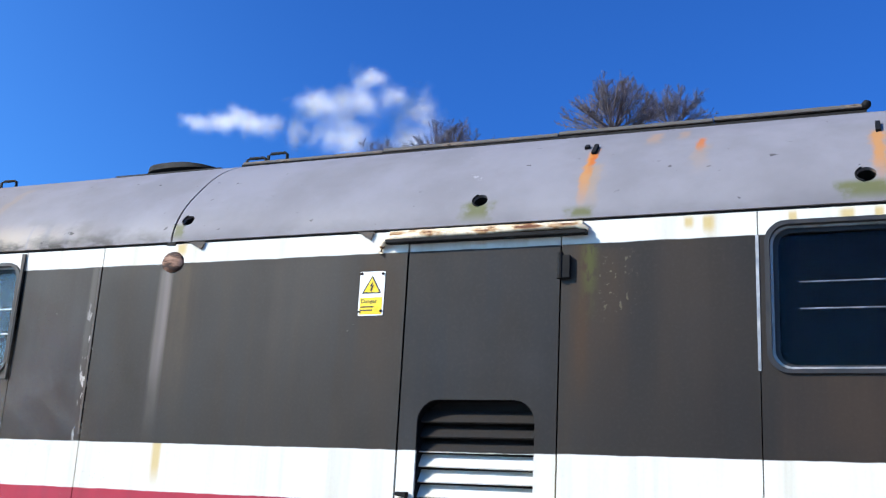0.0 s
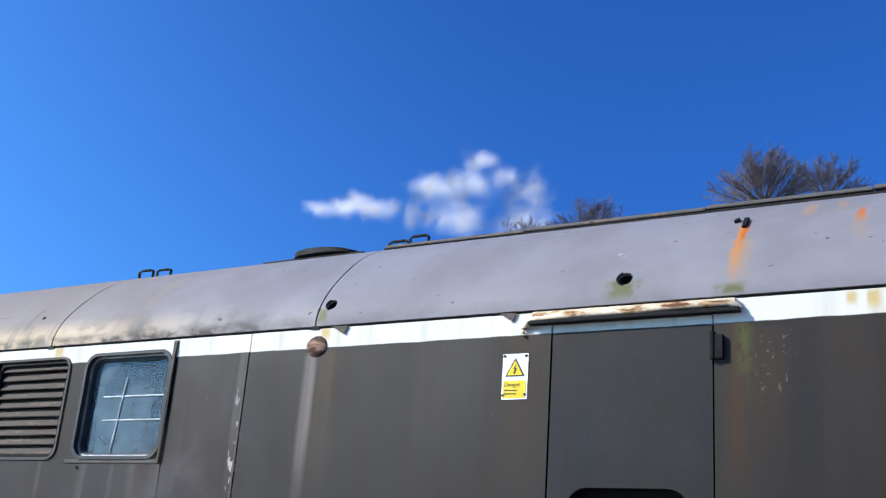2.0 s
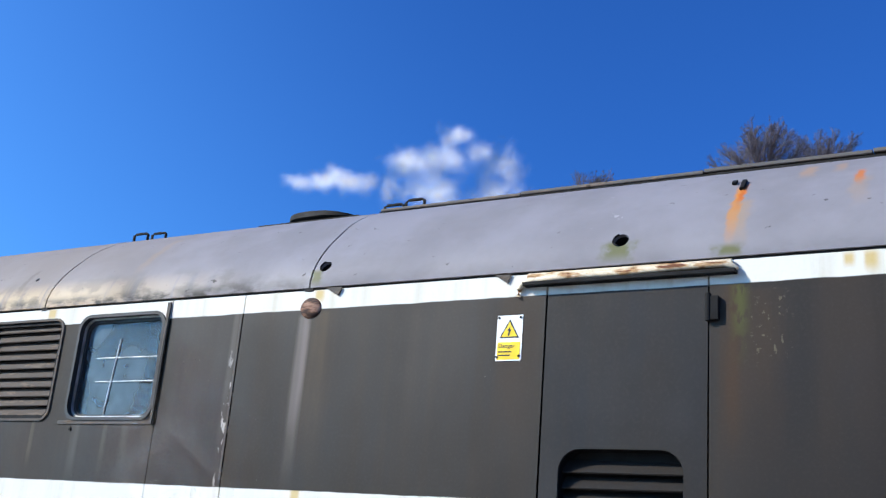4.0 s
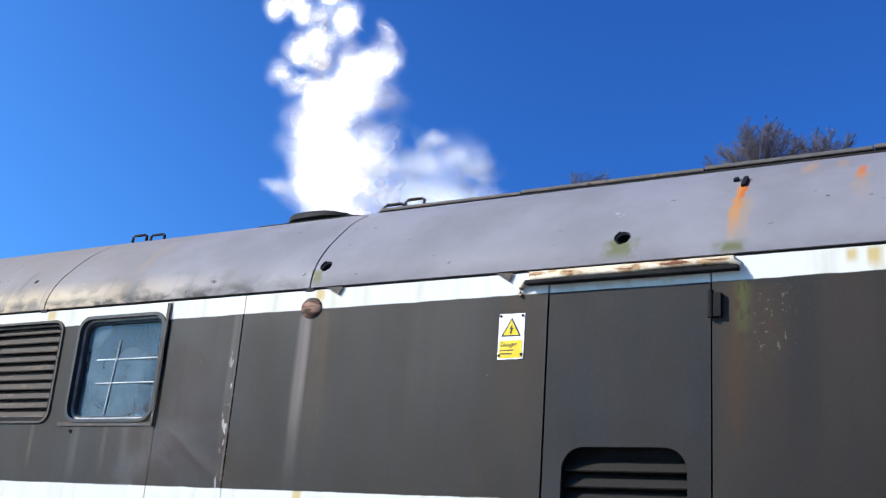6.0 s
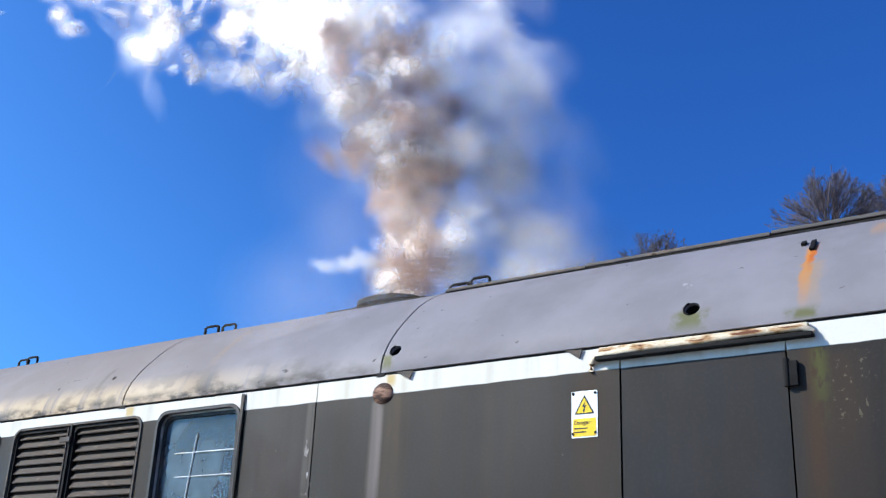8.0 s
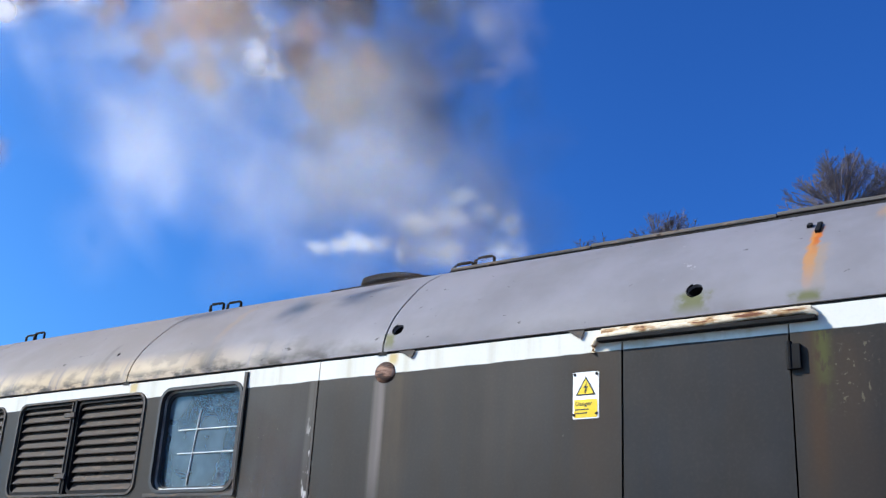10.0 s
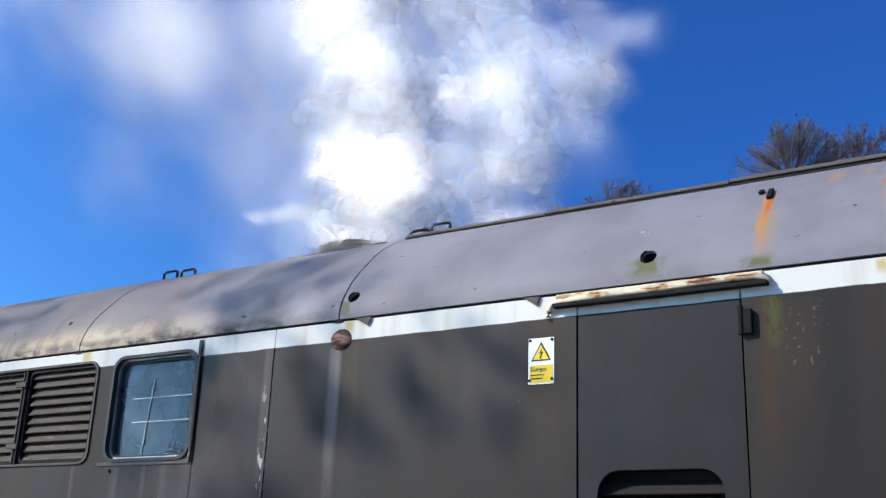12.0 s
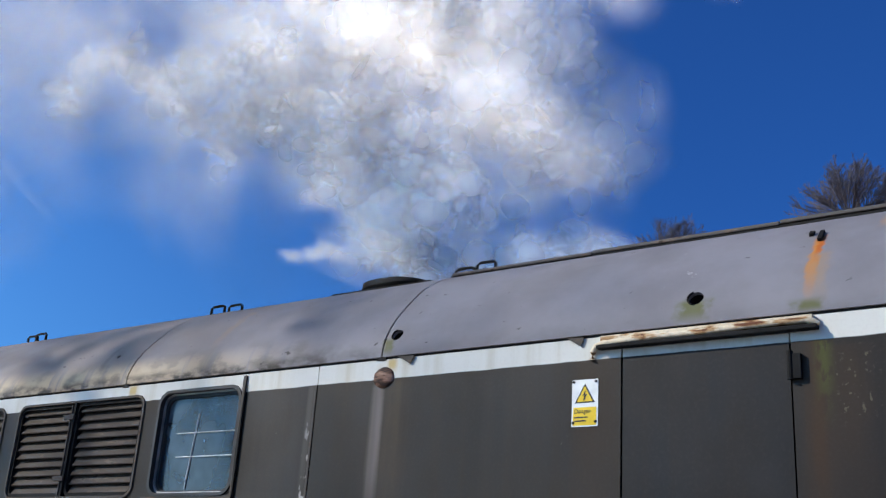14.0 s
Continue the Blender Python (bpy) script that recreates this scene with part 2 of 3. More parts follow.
def glass(name, film_tint, film_amount, ior=1.45):
    mat = bpy.data.materials.new(name)
    mat.use_nodes = True
    n, l = mat.node_tree.nodes, mat.node_tree.links
    n.clear()
    pos = n.new("ShaderNodeNewGeometry")
    tex = n.new("ShaderNodeTexNoise")
    tex.inputs["Scale"].default_value, tex.inputs["Detail"].default_value = 4.0, 2.0
    l.new(pos.outputs["Position"], tex.inputs["Vector"])
    rng = n.new("ShaderNodeMapRange")
    for s, v in zip(list(rng.inputs)[1:5], (0.35, 0.65, film_amount * 0.5, film_amount * 1.2)):
        s.default_value = v
    l.new(tex.outputs[0], rng.inputs[0])
    clear, gloss, film = n.new("ShaderNodeBsdfTransparent"), n.new("ShaderNodeBsdfGlossy"), n.new("ShaderNodeBsdfDiffuse")
    clear.inputs[0].default_value = (0.72, 0.8, 0.82, 1)
    gloss.inputs["Roughness"].default_value = 0.03
    film.inputs[0].default_value = (*film_tint, 1)
    fres = n.new("ShaderNodeFresnel")
    fres.inputs[0].default_value = ior
    a, b, out = n.new("ShaderNodeMixShader"), n.new("ShaderNodeMixShader"), n.new("ShaderNodeOutputMaterial")
    l.new(rng.outputs[0], a.inputs[0]), l.new(clear.outputs[0], a.inputs[1]), l.new(film.outputs[0], a.inputs[2])
    l.new(fres.outputs[0], b.inputs[0]), l.new(a.outputs[0], b.inputs[1]), l.new(gloss.outputs[0], b.inputs[2])
    l.new(b.outputs[0], out.inputs[0])
    return mat


def vapour(name, colour, density):
    """Thin shreds of smoke: each one dense in its middle and gone at its rim."""
    mat = bpy.data.materials.new(name)
    mat.use_nodes = True
    n, l = mat.node_tree.nodes, mat.node_tree.links
    n.clear()
    tc = n.new("ShaderNodeTexCoord")
    dist = n.new("ShaderNodeVectorMath")
    dist.operation = "DISTANCE"
    dist.inputs[1].default_value = (0.5, 0.5, 0)
    l.new(tc.outputs["UV"], dist.inputs[0])
    fall = n.new("ShaderNodeMapRange")
    fall.interpolation_type = "SMOOTHERSTEP"
    for s, v in zip(list(fall.inputs)[1:5], (0.0, 0.5, 1.0, 0.0)):
        s.default_value = v
    l.new(dist.outputs["Value"], fall.inputs[0])
    tex = n.new("ShaderNodeTexNoise")
    tex.inputs["Scale"].default_value, tex.inputs["Detail"].default_value = 2.6, 4.0
    l.new(tc.outputs["Object"], tex.inputs["Vector"])
    tear = n.new("ShaderNodeMapRange")
    for s, v in zip(list(tear.inputs)[1:5], (0.3, 0.62, 0.55 * density, density)):
        s.default_value = v
    l.new(tex.outputs[0], tear.inputs[0])
    mul = n.new("ShaderNodeMath")
    mul.operation = "MULTIPLY"
    l.new(fall.outputs[0], mul.inputs[0]), l.new(tear.outputs[0], mul.inputs[1])
    clear, front, back = n.new("ShaderNodeBsdfTransparent"), n.new("ShaderNodeBsdfDiffuse"), n.new("ShaderNodeBsdfTranslucent")
    front.inputs[0].default_value = back.inputs[0].default_value = (*colour, 1)
    both, mix, out = n.new("ShaderNodeAddShader"), n.new("ShaderNodeMixShader"), n.new("ShaderNodeOutputMaterial")
    l.new(front.outputs[0], both.inputs[0]), l.new(back.outputs[0], both.inputs[1])
    l.new(mul.outputs[0], mix.inputs[0]), l.new(clear.outputs[0], mix.inputs[1]), l.new(both.outputs[0], mix.inputs[2])
    l.new(mix.outputs[0], out.inputs[0])
    return mat


PAINT = livery("coach_paint", (0.0255, 0.0212, 0.0168))
DOOR_PAINT = livery("door_paint", (0.0155, 0.0142, 0.0136), True)
ROOF = roof_paint()
# DARK: soot on the exhaust, and shade painted into vents, gaps and the interior
DARK = plain("soot_and_shade_dark", (0.006, 0.0055, 0.0055), 0.85)
RUBBER = plain("black_rubber", (0.018, 0.018, 0.02), 0.55)
IRON = plain("black_iron", (0.006, 0.006, 0.0065), 0.75, 0, 0.3, 14, 0.2)
SLAT = rusty("louvre_paint", (0.055, 0.043, 0.035), (0.03, 0.022, 0.018), 0.25, (0.10, 0.075, 0.055))
FRAME_GREY = rusty("window_frame_paint", (0.075, 0.066, 0.058), (0.04, 0.026, 0.02), 0.3, (0.12, 0.09, 0.065))
CREAM_RUST = rusty("drip_rail_paint", (0.66, 0.57, 0.42), (0.13, 0.045, 0.018), 0.62, (0.40, 0.24, 0.11))
COPPER = rusty("patch_primer", (0.34, 0.20, 0.14), (0.045, 0.024, 0.018), 0.85, (0.16, 0.08, 0.05))
ALUM = plain("weathered_aluminium", (0.42, 0.40, 0.38), 0.45, 0.6)
# blue-grey film: dust, with the sky's reflection put into its colour
PANE = glass("dust_and_sky_glass", (0.095, 0.125, 0.145), 0.8)
PANE_DARK = glass("clear_glass", (0.03, 0.035, 0.05), 0.015, 1.2)
ROD = plain("guard_rod", (0.62, 0.63, 0.62), 0.5)
SIGN_WHITE = plain("sign_white", (0.82, 0.82, 0.78), 0.35, 0, 0.06)
SIGN_YELLOW = plain("sign_yellow", (0.85, 0.58, 0.015), 0.35, 0, 0.08)
SIGN_BLACK = plain("sign_black", (0.015, 0.014, 0.013), 0.4)
BARK = plain("bare_bark", (0.125, 0.105, 0.115), 0.9, 0, 0.35, 3)
GROUND = plain("ballast", (0.17, 0.15, 0.13), 0.95, 0, 0.45, 9)
SMOKE_WHITE = vapour("white_smoke", (0.84, 0.815, 0.785), 0.25)
SMOKE_VEIL = vapour("pale_smoke", (0.72, 0.73, 0.735), 0.13)
SMOKE_BROWN = vapour("brown_smoke", (0.27, 0.20, 0.175), 0.33)
SMOKE_GREY = vapour("grey_smoke", (0.36, 0.35, 0.345), 0.13)
BROWN_THIN = vapour("thin_brown_smoke", (0.26, 0.215, 0.20), 0.10)
SMOKE_THIN = vapour("thin_smoke", (0.66, 0.65, 0.64), 0.065)
CLOUD_MAT = vapour("cloud_white", (0.60, 0.60, 0.60), 0.07)


# ---- mesh kit ----
def part(name, bm, material, parent=None, label="", smooth=False):
    """Links a bmesh as one mesh object under a thing or under a part."""
    me = bpy.data.meshes.new(name)
    if smooth:
        for f in bm.faces:
            f.smooth = True
        for e in bm.edges:
            if len(e.link_faces) == 2 and e.calc_face_angle(0.0) > 0.7:
                e.smooth = False
    bm.to_mesh(me)
    bm.free()
    me.materials.append(material)
    ob = new(name, me)
    ob.parent = parent
    return tagged(ob, label)


def thing(name, label, category, group="", kind="", at=(0, 0, 0)):
    ob = new(name)
    ob.empty_display_size = 0.1
    ob.location = at
    return tagged(ob, label, category, group, kind)


def box(bm, x0, x1, y0, y1, z0, z1, bevel=0.0):
    m = Matrix.Translation(((x0 + x1) / 2, (y0 + y1) / 2, (z0 + z1) / 2)) @ Matrix.Diagonal((x1 - x0, y1 - y0, z1 - z0, 1))
    made = bmesh.ops.create_cube(bm, size=1, matrix=m)
    if bevel:
        edges = list({e for v in made["verts"] for e in v.link_edges})
        bmesh.ops.bevel(bm, geom=edges, offset=bevel, segments=2, affect="EDGES", profile=0.6)
    return bm


def rrect(x0, x1, z0, z1, r, n=7):
    pts = []
    for cx, cz, a0 in ((x1 - r, z1 - r, 0), (x0 + r, z1 - r, 90), (x0 + r, z0 + r, 180), (x1 - r, z0 + r, 270)):
        for i in range(n):
            a = radians(a0 + 90 * i / (n - 1))
            pts.append((cx + r * math.cos(a), cz + r * math.sin(a)))
    return pts


def rect(x0, x1, z0, z1):
    return [(x1, z1), (x0, z1), (x0, z0), (x1, z0)]


def plate(outer, holes=(), y0=0.0, y1=0.03):
    """A sheet in the plane of the body side, from y0 back to y1, with openings right through it."""
    bm = bmesh.new()
    edges = []
    for loop in (outer, *holes):
        vs = [bm.verts.new((x, y0, z)) for x, z in loop]
        edges += [bm.edges.new((a, b)) for a, b in zip(vs, vs[1:] + vs[:1])]
    bmesh.ops.triangle_fill(bm, edges=edges, use_beauty=True)
    back = bmesh.ops.extrude_face_region(bm, geom=bm.faces[:])["geom"]
    bmesh.ops.translate(bm, verts=[v for v in back if isinstance(v, bmesh.types.BMVert)], vec=(0, y1 - y0, 0))
    bmesh.ops.recalc_face_normals(bm, faces=bm.faces[:])
    return bm


def tube(bm, pts, r0, r1=None, sides=8):
    """A round bar along points, tapering from r0 to r1."""
    r1 = r0 if r1 is None else r1
    pts = [Vector(p) for p in pts]
    rings = []
    for i, p in enumerate(pts):
        d = (pts[min(i + 1, len(pts) - 1)] - pts[max(i - 1, 0)]).normalized()
        u = d.orthogonal().normalized()
        if abs(d.z) < 0.95:
            u = d.cross(Vector((0, 0, 1))).normalized()
        w = d.cross(u)
        r = r0 + (r1 - r0) * i / max(1, len(pts) - 1)
        rings.append([bm.verts.new(p + (u * math.cos(2 * math.pi * j / sides) + w * math.sin(2 * math.pi * j / sides)) * r) for j in range(sides)])
    for a, b in zip(rings, rings[1:]):
        for j in range(sides):
            bm.faces.new((a[j], a[(j + 1) % sides], b[(j + 1) % sides], b[j]))
    if sides > 3:
        bm.faces.new(rings[0][::-1]), bm.faces.new(rings[-1])
    return bm


# roof section across the vehicle: (depth from the body side, height)
HALF = [(-0.004, 3.062), (-0.002, 3.10), (0.006, 3.14), (0.024, 3.19), (0.052, 3.243), (0.09, 3.30), (0.136, 3.357), (0.187, 3.413), (0.245, 3.472),
        (0.318, 3.543), (0.40, 3.608), (0.49, 3.667), (0.60, 3.724), (0.71, 3.770), (0.82, 3.806), (0.95, 3.842), (1.10, 3.872), (1.22, 3.886), (1.333, 3.890)]
WIDE = 2.666


def roof_at(y):
    """Height of the roof and its outward normal at a depth y."""
    for (ya, za), (yb, zb) in zip(HALF, HALF[1:]):
        if ya <= y <= yb:
            f = (y - ya) / (yb - ya)
            return za + f * (zb - za), Vector((0, -(zb - za), yb - ya)).normalized()
    return HALF[-1][1], Vector((0, 0, 1))


def roof_sheet(x0, x1, lift=0.0, y_from=-1.0, steps=6):
    prof = [(y, z + lift) for y, z in HALF if y >= y_from]
    prof = prof + [(WIDE - y, z) for y, z in prof[-2::-1]]
    bm = bmesh.new()
    cols = []
    for i in range(steps + 1):
        x = x0 + (x1 - x0) * i / steps
        cols.append([bm.verts.new((x, y, z)) for y, z in prof])
    for a, b in zip(cols, cols[1:]):
        for j in range(len(prof) - 1):
            bm.faces.new((a[j], b[j], b[j + 1], a[j + 1]))
    bmesh.ops.recalc_face_normals(bm, faces=bm.faces[:])
    if bm.faces[0].normal.y > 0:
        bmesh.ops.reverse_faces(bm, faces=bm.faces[:])
    bmesh.ops.solidify(bm, geom=bm.faces[:], thickness=0.02)
    return bm


# ---- the ground ----
ground_bm = bmesh.new()
bmesh.ops.create_grid(ground_bm, x_segments=8, y_segments=8, size=2500)
ground = tagged(part("ground", ground_bm, GROUND), "grey stone ballast and bare earth beside the track", "ground", kind="structure")

# ---- the locomotive ----
loco = thing("locomotive", "rust-streaked diesel locomotive, grey roof, charcoal, white and crimson sides", "locomotive")
X0, X1 = -13.0, 3.4
BOT = 1.05
LOUVRES = [(-7.13, -5.70), (-8.73, -7.30)]
WIN = (-5.555, -4.775, 2.29, 2.985)
WIN_R = (-0.375, 0.41, 2.288, 2.995)
GRILLE = (-2.065, -1.452, 1.15, 2.162)

holes = [rrect(a, b, 2.285, 2.978, 0.085) for a, b in LOUVRES]
part("side_panel", plate(rect(X0, -4.749, BOT, 3.046), [*holes, rrect(*WIN, 0.10)]), PAINT, loco)
part("side_panel", plate(rect(-4.743, -4.157, BOT, 3.046)), PAINT, loco)
part("side_panel", plate(rect(-4.151, -2.171, BOT, 3.046)), PAINT, loco)
part("side_panel", plate(rect(-1.336, -0.407, BOT, 3.046)), PAINT, loco)
part("side_panel", plate(rect(-0.402, X1, BOT, 3.046), [rrect(*WIN_R, 0.10)]), PAINT, loco)
part("side_panel", plate(rect(-2.165, -1.342, 2.978, 3.046)), PAINT, loco)
door_part = part("door", plate(rect(-2.162, -1.345, BOT, 2.974), [rrect(*GRILLE, 0.11)], 0.004, 0.05), DOOR_PAINT, loco, "charcoal side door with a slatted vent")
# added near-black wall, so that windows and seams open onto painted shade
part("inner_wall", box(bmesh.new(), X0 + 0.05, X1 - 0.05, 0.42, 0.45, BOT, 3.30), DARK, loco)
part("far_side", box(bmesh.new(), X0, X1, WIDE - 0.03, WIDE, BOT, 3.06), PAINT, loco)
part("end_wall", box(bmesh.new(), X0 - 0.03, X0, 0, WIDE, BOT, 3.5), PAINT, loco)
part("end_wall", box(bmesh.new(), X1, X1 + 0.03, 0, WIDE, BOT, 3.5), PAINT, loco)
part("underframe", box(bmesh.new(), X0, X1, 0.02, WIDE - 0.02, 0.0, BOT - 0.01, 0.02), DARK, loco)
part("gutter_strip", box(bmesh.new(), X0, X1, 0.008, 0.04, 3.044, 3.066), DARK, loco)

# window plate round the small window, proud of the side
part("window_plate", plate(rect(-5.60, -4.772, 2.266, 2.29)[:2] + [(-5.60, 2.266), (-4.772, 2.266)], (), -0.006, 0.0), FRAME_GREY, loco)
part("window_plate", plate([(-4.752, 3.035), (-4.778, 3.035), (-4.776, 2.266), (-4.762, 2.266)], (), -0.012, 0.0), FRAME_GREY, loco)
# proud black wedge standing in for the shaded gap beside the window plate
part("seam_gap_shade", plate([(-4.749, 2.98), (-4.760, 2.80), (-4.768, 2.62), (-4.766, 2.42), (-4.758, 2.27), (-4.750, 2.29), (-4.7475, 2.6)], (), -0.0165, -0.012), DARK, loco)
part("seam_strip", plate(rect(-0.415, -0.401, 2.3, 2.932), (), -0.004, 0.0), ALUM, loco)
part("seam_strip", plate(rect(-4.172, -4.158, 1.95, 2.93), (), -0.004, 0.0), FRAME_GREY, loco)


def window(x0, x1, z0, z1, pane_mat, rods, label, rod_mat=ROD, rod_r=0.0042):
    top = part("window", plate(rrect(x0, x1, z0, z1, 0.10), [rrect(x0 + 0.022, x1 - 0.022, z0 + 0.02, z1 - 0.02, 0.085)], -0.012, 0.05), RUBBER, loco, label)
    part("rim", plate(rrect(x0 + 0.022, x1 - 0.022, z0 + 0.02, z1 - 0.02, 0.085), [rrect(x0 + 0.034, x1 - 0.034, z0 + 0.032, z1 - 0.03, 0.078)], 0.022, 0.05), ALUM, top, "dull metal rim")
    part("seal", plate(rrect(x0 + 0.03, x1 - 0.03, z0 + 0.028, z1 - 0.028, 0.08), [rrect(x0 + 0.055, x1 - 0.05, z0 + 0.042, z1 - 0.05, 0.07)], 0.034, 0.062), RUBBER, top)
    pane = part("pane", plate(rrect(x0 + 0.03, x1 - 0.03, z0 + 0.028, z1 - 0.028, 0.08), (), 0.05, 0.056), pane_mat, top)
    pane.visible_shadow = False
    for pts in rods:
        part("guard_rod", tube(bmesh.new(), pts, rod_r, sides=6), rod_mat, top, "pale thin guard rod or crack line")
    return top


# the third, upright line is the crack down the glass
window(*WIN, PANE, [[(-5.39, 0.045, 2.702), (-4.835, 0.045, 2.702)], [(-5.37, 0.045, 2.547), (-4.83, 0.045, 2.547)],
                    [(-5.20, 0.045, 2.825), (-5.215, 0.045, 2.70), (-5.25, 0.045, 2.34)]], "window with cloudy blue glass and guard rods")
window(*WIN_R, PANE_DARK, [[(-0.23, 0.045, 2.714), (0.3, 0.045, 2.716)], [(-0.232, 0.045, 2.59), (0.3, 0.045, 2.59)]], "dark window with two guard rods", ALUM, 0.003)


def slat_mesh(length, drop=0.05, deep=0.04, thick=0.008):
    """One louvre blade: a leaning strip with a rolled lower lip."""
    bm = bmesh.new()
    prof = [(0.0, -drop / 2), (0.003, -drop / 2 - 0.006), (0.010, -drop / 2 - 0.004), (deep, drop / 2), (deep - 0.004, drop / 2 + thick), (0.006, -drop / 2 + thick)]
    ends = [[bm.verts.new((sx * length / 2, y, z)) for y, z in prof] for sx in (-1, 1)]
    for j in range(len(prof)):
        bm.faces.new((ends[0][j], ends[0][(j + 1) % len(prof)], ends[1][(j + 1) % len(prof)], ends[1][j]))
    bm.faces.new(ends[0]), bm.faces.new(ends[1][::-1])
    bmesh.ops.recalc_face_normals(bm, faces=bm.faces[:])
    return bm


def slats(parent, x0, x1, z_top, z_bot, pitch, y, mat, drop=0.05, deep=0.04):
    first = part("slat", slat_mesh(x1 - x0, drop, deep), mat, parent)
    z, i = z_top, 0
    while z > z_bot:
        ob = first if i == 0 else new("slat", first.data)
        ob.parent = parent
        ob.location = ((x0 + x1) / 2, y + random.uniform(-0.002, 0.002), z)
        ob.rotation_euler = (radians(random.uniform(-2, 2)), radians(random.uniform(-0.25, 0.25)), 0)
        z -= pitch
        i += 1


for a, b in LOUVRES:
    top = part("louvre", plate(rrect(a, b, 2.285, 2.978, 0.085), [rrect(a + 0.016, b - 0.016, 2.301, 2.962, 0.072)], -0.010, 0.07), FRAME_GREY, loco, "rusty dark louvred vent in two leaves")
    # near-black sheet: the shade behind the slats, put into its colour
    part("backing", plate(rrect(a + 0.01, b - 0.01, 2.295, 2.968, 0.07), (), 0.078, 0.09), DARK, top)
    mid = a + 0.67
    for u, v in ((a + 0.045, mid - 0.03), (mid + 0.055, b - 0.05)):
        slats(top, u, v, 2.925, 2.32, 0.0635, 0.012, SLAT)
    for u, v in ((a + 0.02, mid - 0.008), (mid + 0.02, b - 0.02)):
        leaf = part("leaf_frame", plate(rrect(u, v, 2.305, 2.958, 0.05), [rrect(u + 0.02, v - 0.02, 2.325, 2.938, 0.04)], 0.004, 0.03), IRON, top)
    part("divider", box(bmesh.new(), mid - 0.004, mid + 0.018, -0.012, 0.05, 2.295, 2.968, 0.003), IRON, top)
    part("leaf_edge", box(bmesh.new(), mid - 0.03, mid - 0.018, -0.014, 0.02, 2.31, 2.95, 0.002), FRAME_GREY, top)
    for z in (2.858, 2.424):
        part("latch", box(bmesh.new(), mid - 0.085, mid + 0.03, -0.03, -0.013, z - 0.018, z + 0.018, 0.004), FRAME_GREY, top)

# the door's vent, hinge, catch and drip rail
gx0, gx1, gz0, gz1 = GRILLE
# near-black sheet paints the depth of shade behind the door's slats
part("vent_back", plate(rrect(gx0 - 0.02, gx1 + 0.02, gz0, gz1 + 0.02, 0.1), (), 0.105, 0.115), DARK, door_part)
part("vent_reveal", plate(rrect(gx0 - 0.006, gx1 + 0.006, gz0 - 0.006, gz1 + 0.006, 0.112), [rrect(gx0 + 0.001, gx1 - 0.001, gz0 + 0.001, gz1 - 0.001, 0.108)], 0.02, 0.10), IRON, door_part)
slats(door_part, gx0 + 0.005, gx1 - 0.004, 2.083, 1.2, 0.0735, 0.042, DOOR_PAINT, 0.052, 0.05)
hinge_bm = tube(bmesh.new(), [(-1.338, -0.018, 2.755), (-1.338, -0.018, 2.885)], 0.015, sides=10)
# black leaf, built wider to take in the shadow the hinge casts rightward
box(hinge_bm, -1.337, -1.288, -0.026, 0.0, 2.757, 2.872, 0.004)
part("hinge", hinge_bm, IRON, door_part, "black iron hinge, leaf widened by its shadow")
catch_bm = box(bmesh.new(), -2.15, -2.085, -0.028, -0.004, 1.685, 1.705, 0.004)
tube(catch_bm, [(-2.10, 0.0, 1.69), (-2.10, -0.04, 1.69)], 0.014, sides=10)
part("catch", catch_bm, IRON, door_part, "black door catch")
rail_bm = bmesh.new()
path = [(-2.325, -0.006, 2.93), (-2.318, -0.014, 2.965), (-2.295, -0.024, 2.993), (-2.25, -0.034, 3.002), (-2.0, -0.037, 3.009), (-1.75, -0.034, 3.008), (-1.5, -0.037, 3.016), (-1.26, -0.034, 3.018), (-1.222, -0.026, 3.008), (-1.205, -0.014, 2.995)]
tube(rail_bm, path, 0.015, sides=10)
box(rail_bm, -2.27, -1.225, -0.034, 0.0, 3.004, 3.043, 0.006)
part("drip_rail", rail_bm, CREAM_RUST, loco, "flaking cream drip rail with rust", True)
# black lip that stands in for the rail's shaded underside
part("drip_rail_shade", box(bmesh.new(), -2.285, -1.205, -0.050, 0.0, 2.974, 2.994, 0.003), IRON, loco)

# round blanking patch, screws and small stains of hardware on the side
patch_bm = bmesh.new()
bmesh.ops.create_uvsphere(patch_bm, u_segments=24, v_segments=12, radius=1, matrix=Matrix.Translation((-3.654, 0.0, 2.94)) @ Matrix.Diagonal((0.074, 0.022, 0.062, 1)))
part("blanking_patch", patch_bm, COPPER, loco, "rusty round blanking patch", True)
bolt_bm = tube(bmesh.new(), [(0, 0.0, 0), (0, -0.008, 0)], 0.012, sides=6)
first_bolt = part("bolt", bolt_bm, IRON, loco)
for i, (x, z) in enumerate(((-5.475, 2.235), (-4.78, 2.72), (-4.772, 2.50), (-5.56, 2.62))):
    ob = first_bolt if i == 0 else new("bolt", first_bolt.data)
    ob.parent = loco
    ob.location = (x, 0, z)

# roof in sections, with open joints
joints = [X0, -10.4, -8.18, -5.94, -3.679, 0.62, X1]
roof_sections = []
for a, b in zip(joints, joints[1:]):
    sheet = part("roof_section", roof_sheet(a + 0.006, b - 0.006), ROOF, loco, "", True)
    roof_sections.append((sheet, a, b))
for x in joints[1:-1]:
    part("joint_strip", roof_sheet(x - 0.03, x + 0.03, -0.022, steps=1), DARK, loco)

# raised walkway panel along the ridge
ridge_bm = bmesh.new()
ridge_x = [-3.79, -2.75, -1.6, -0.7, 0.105]
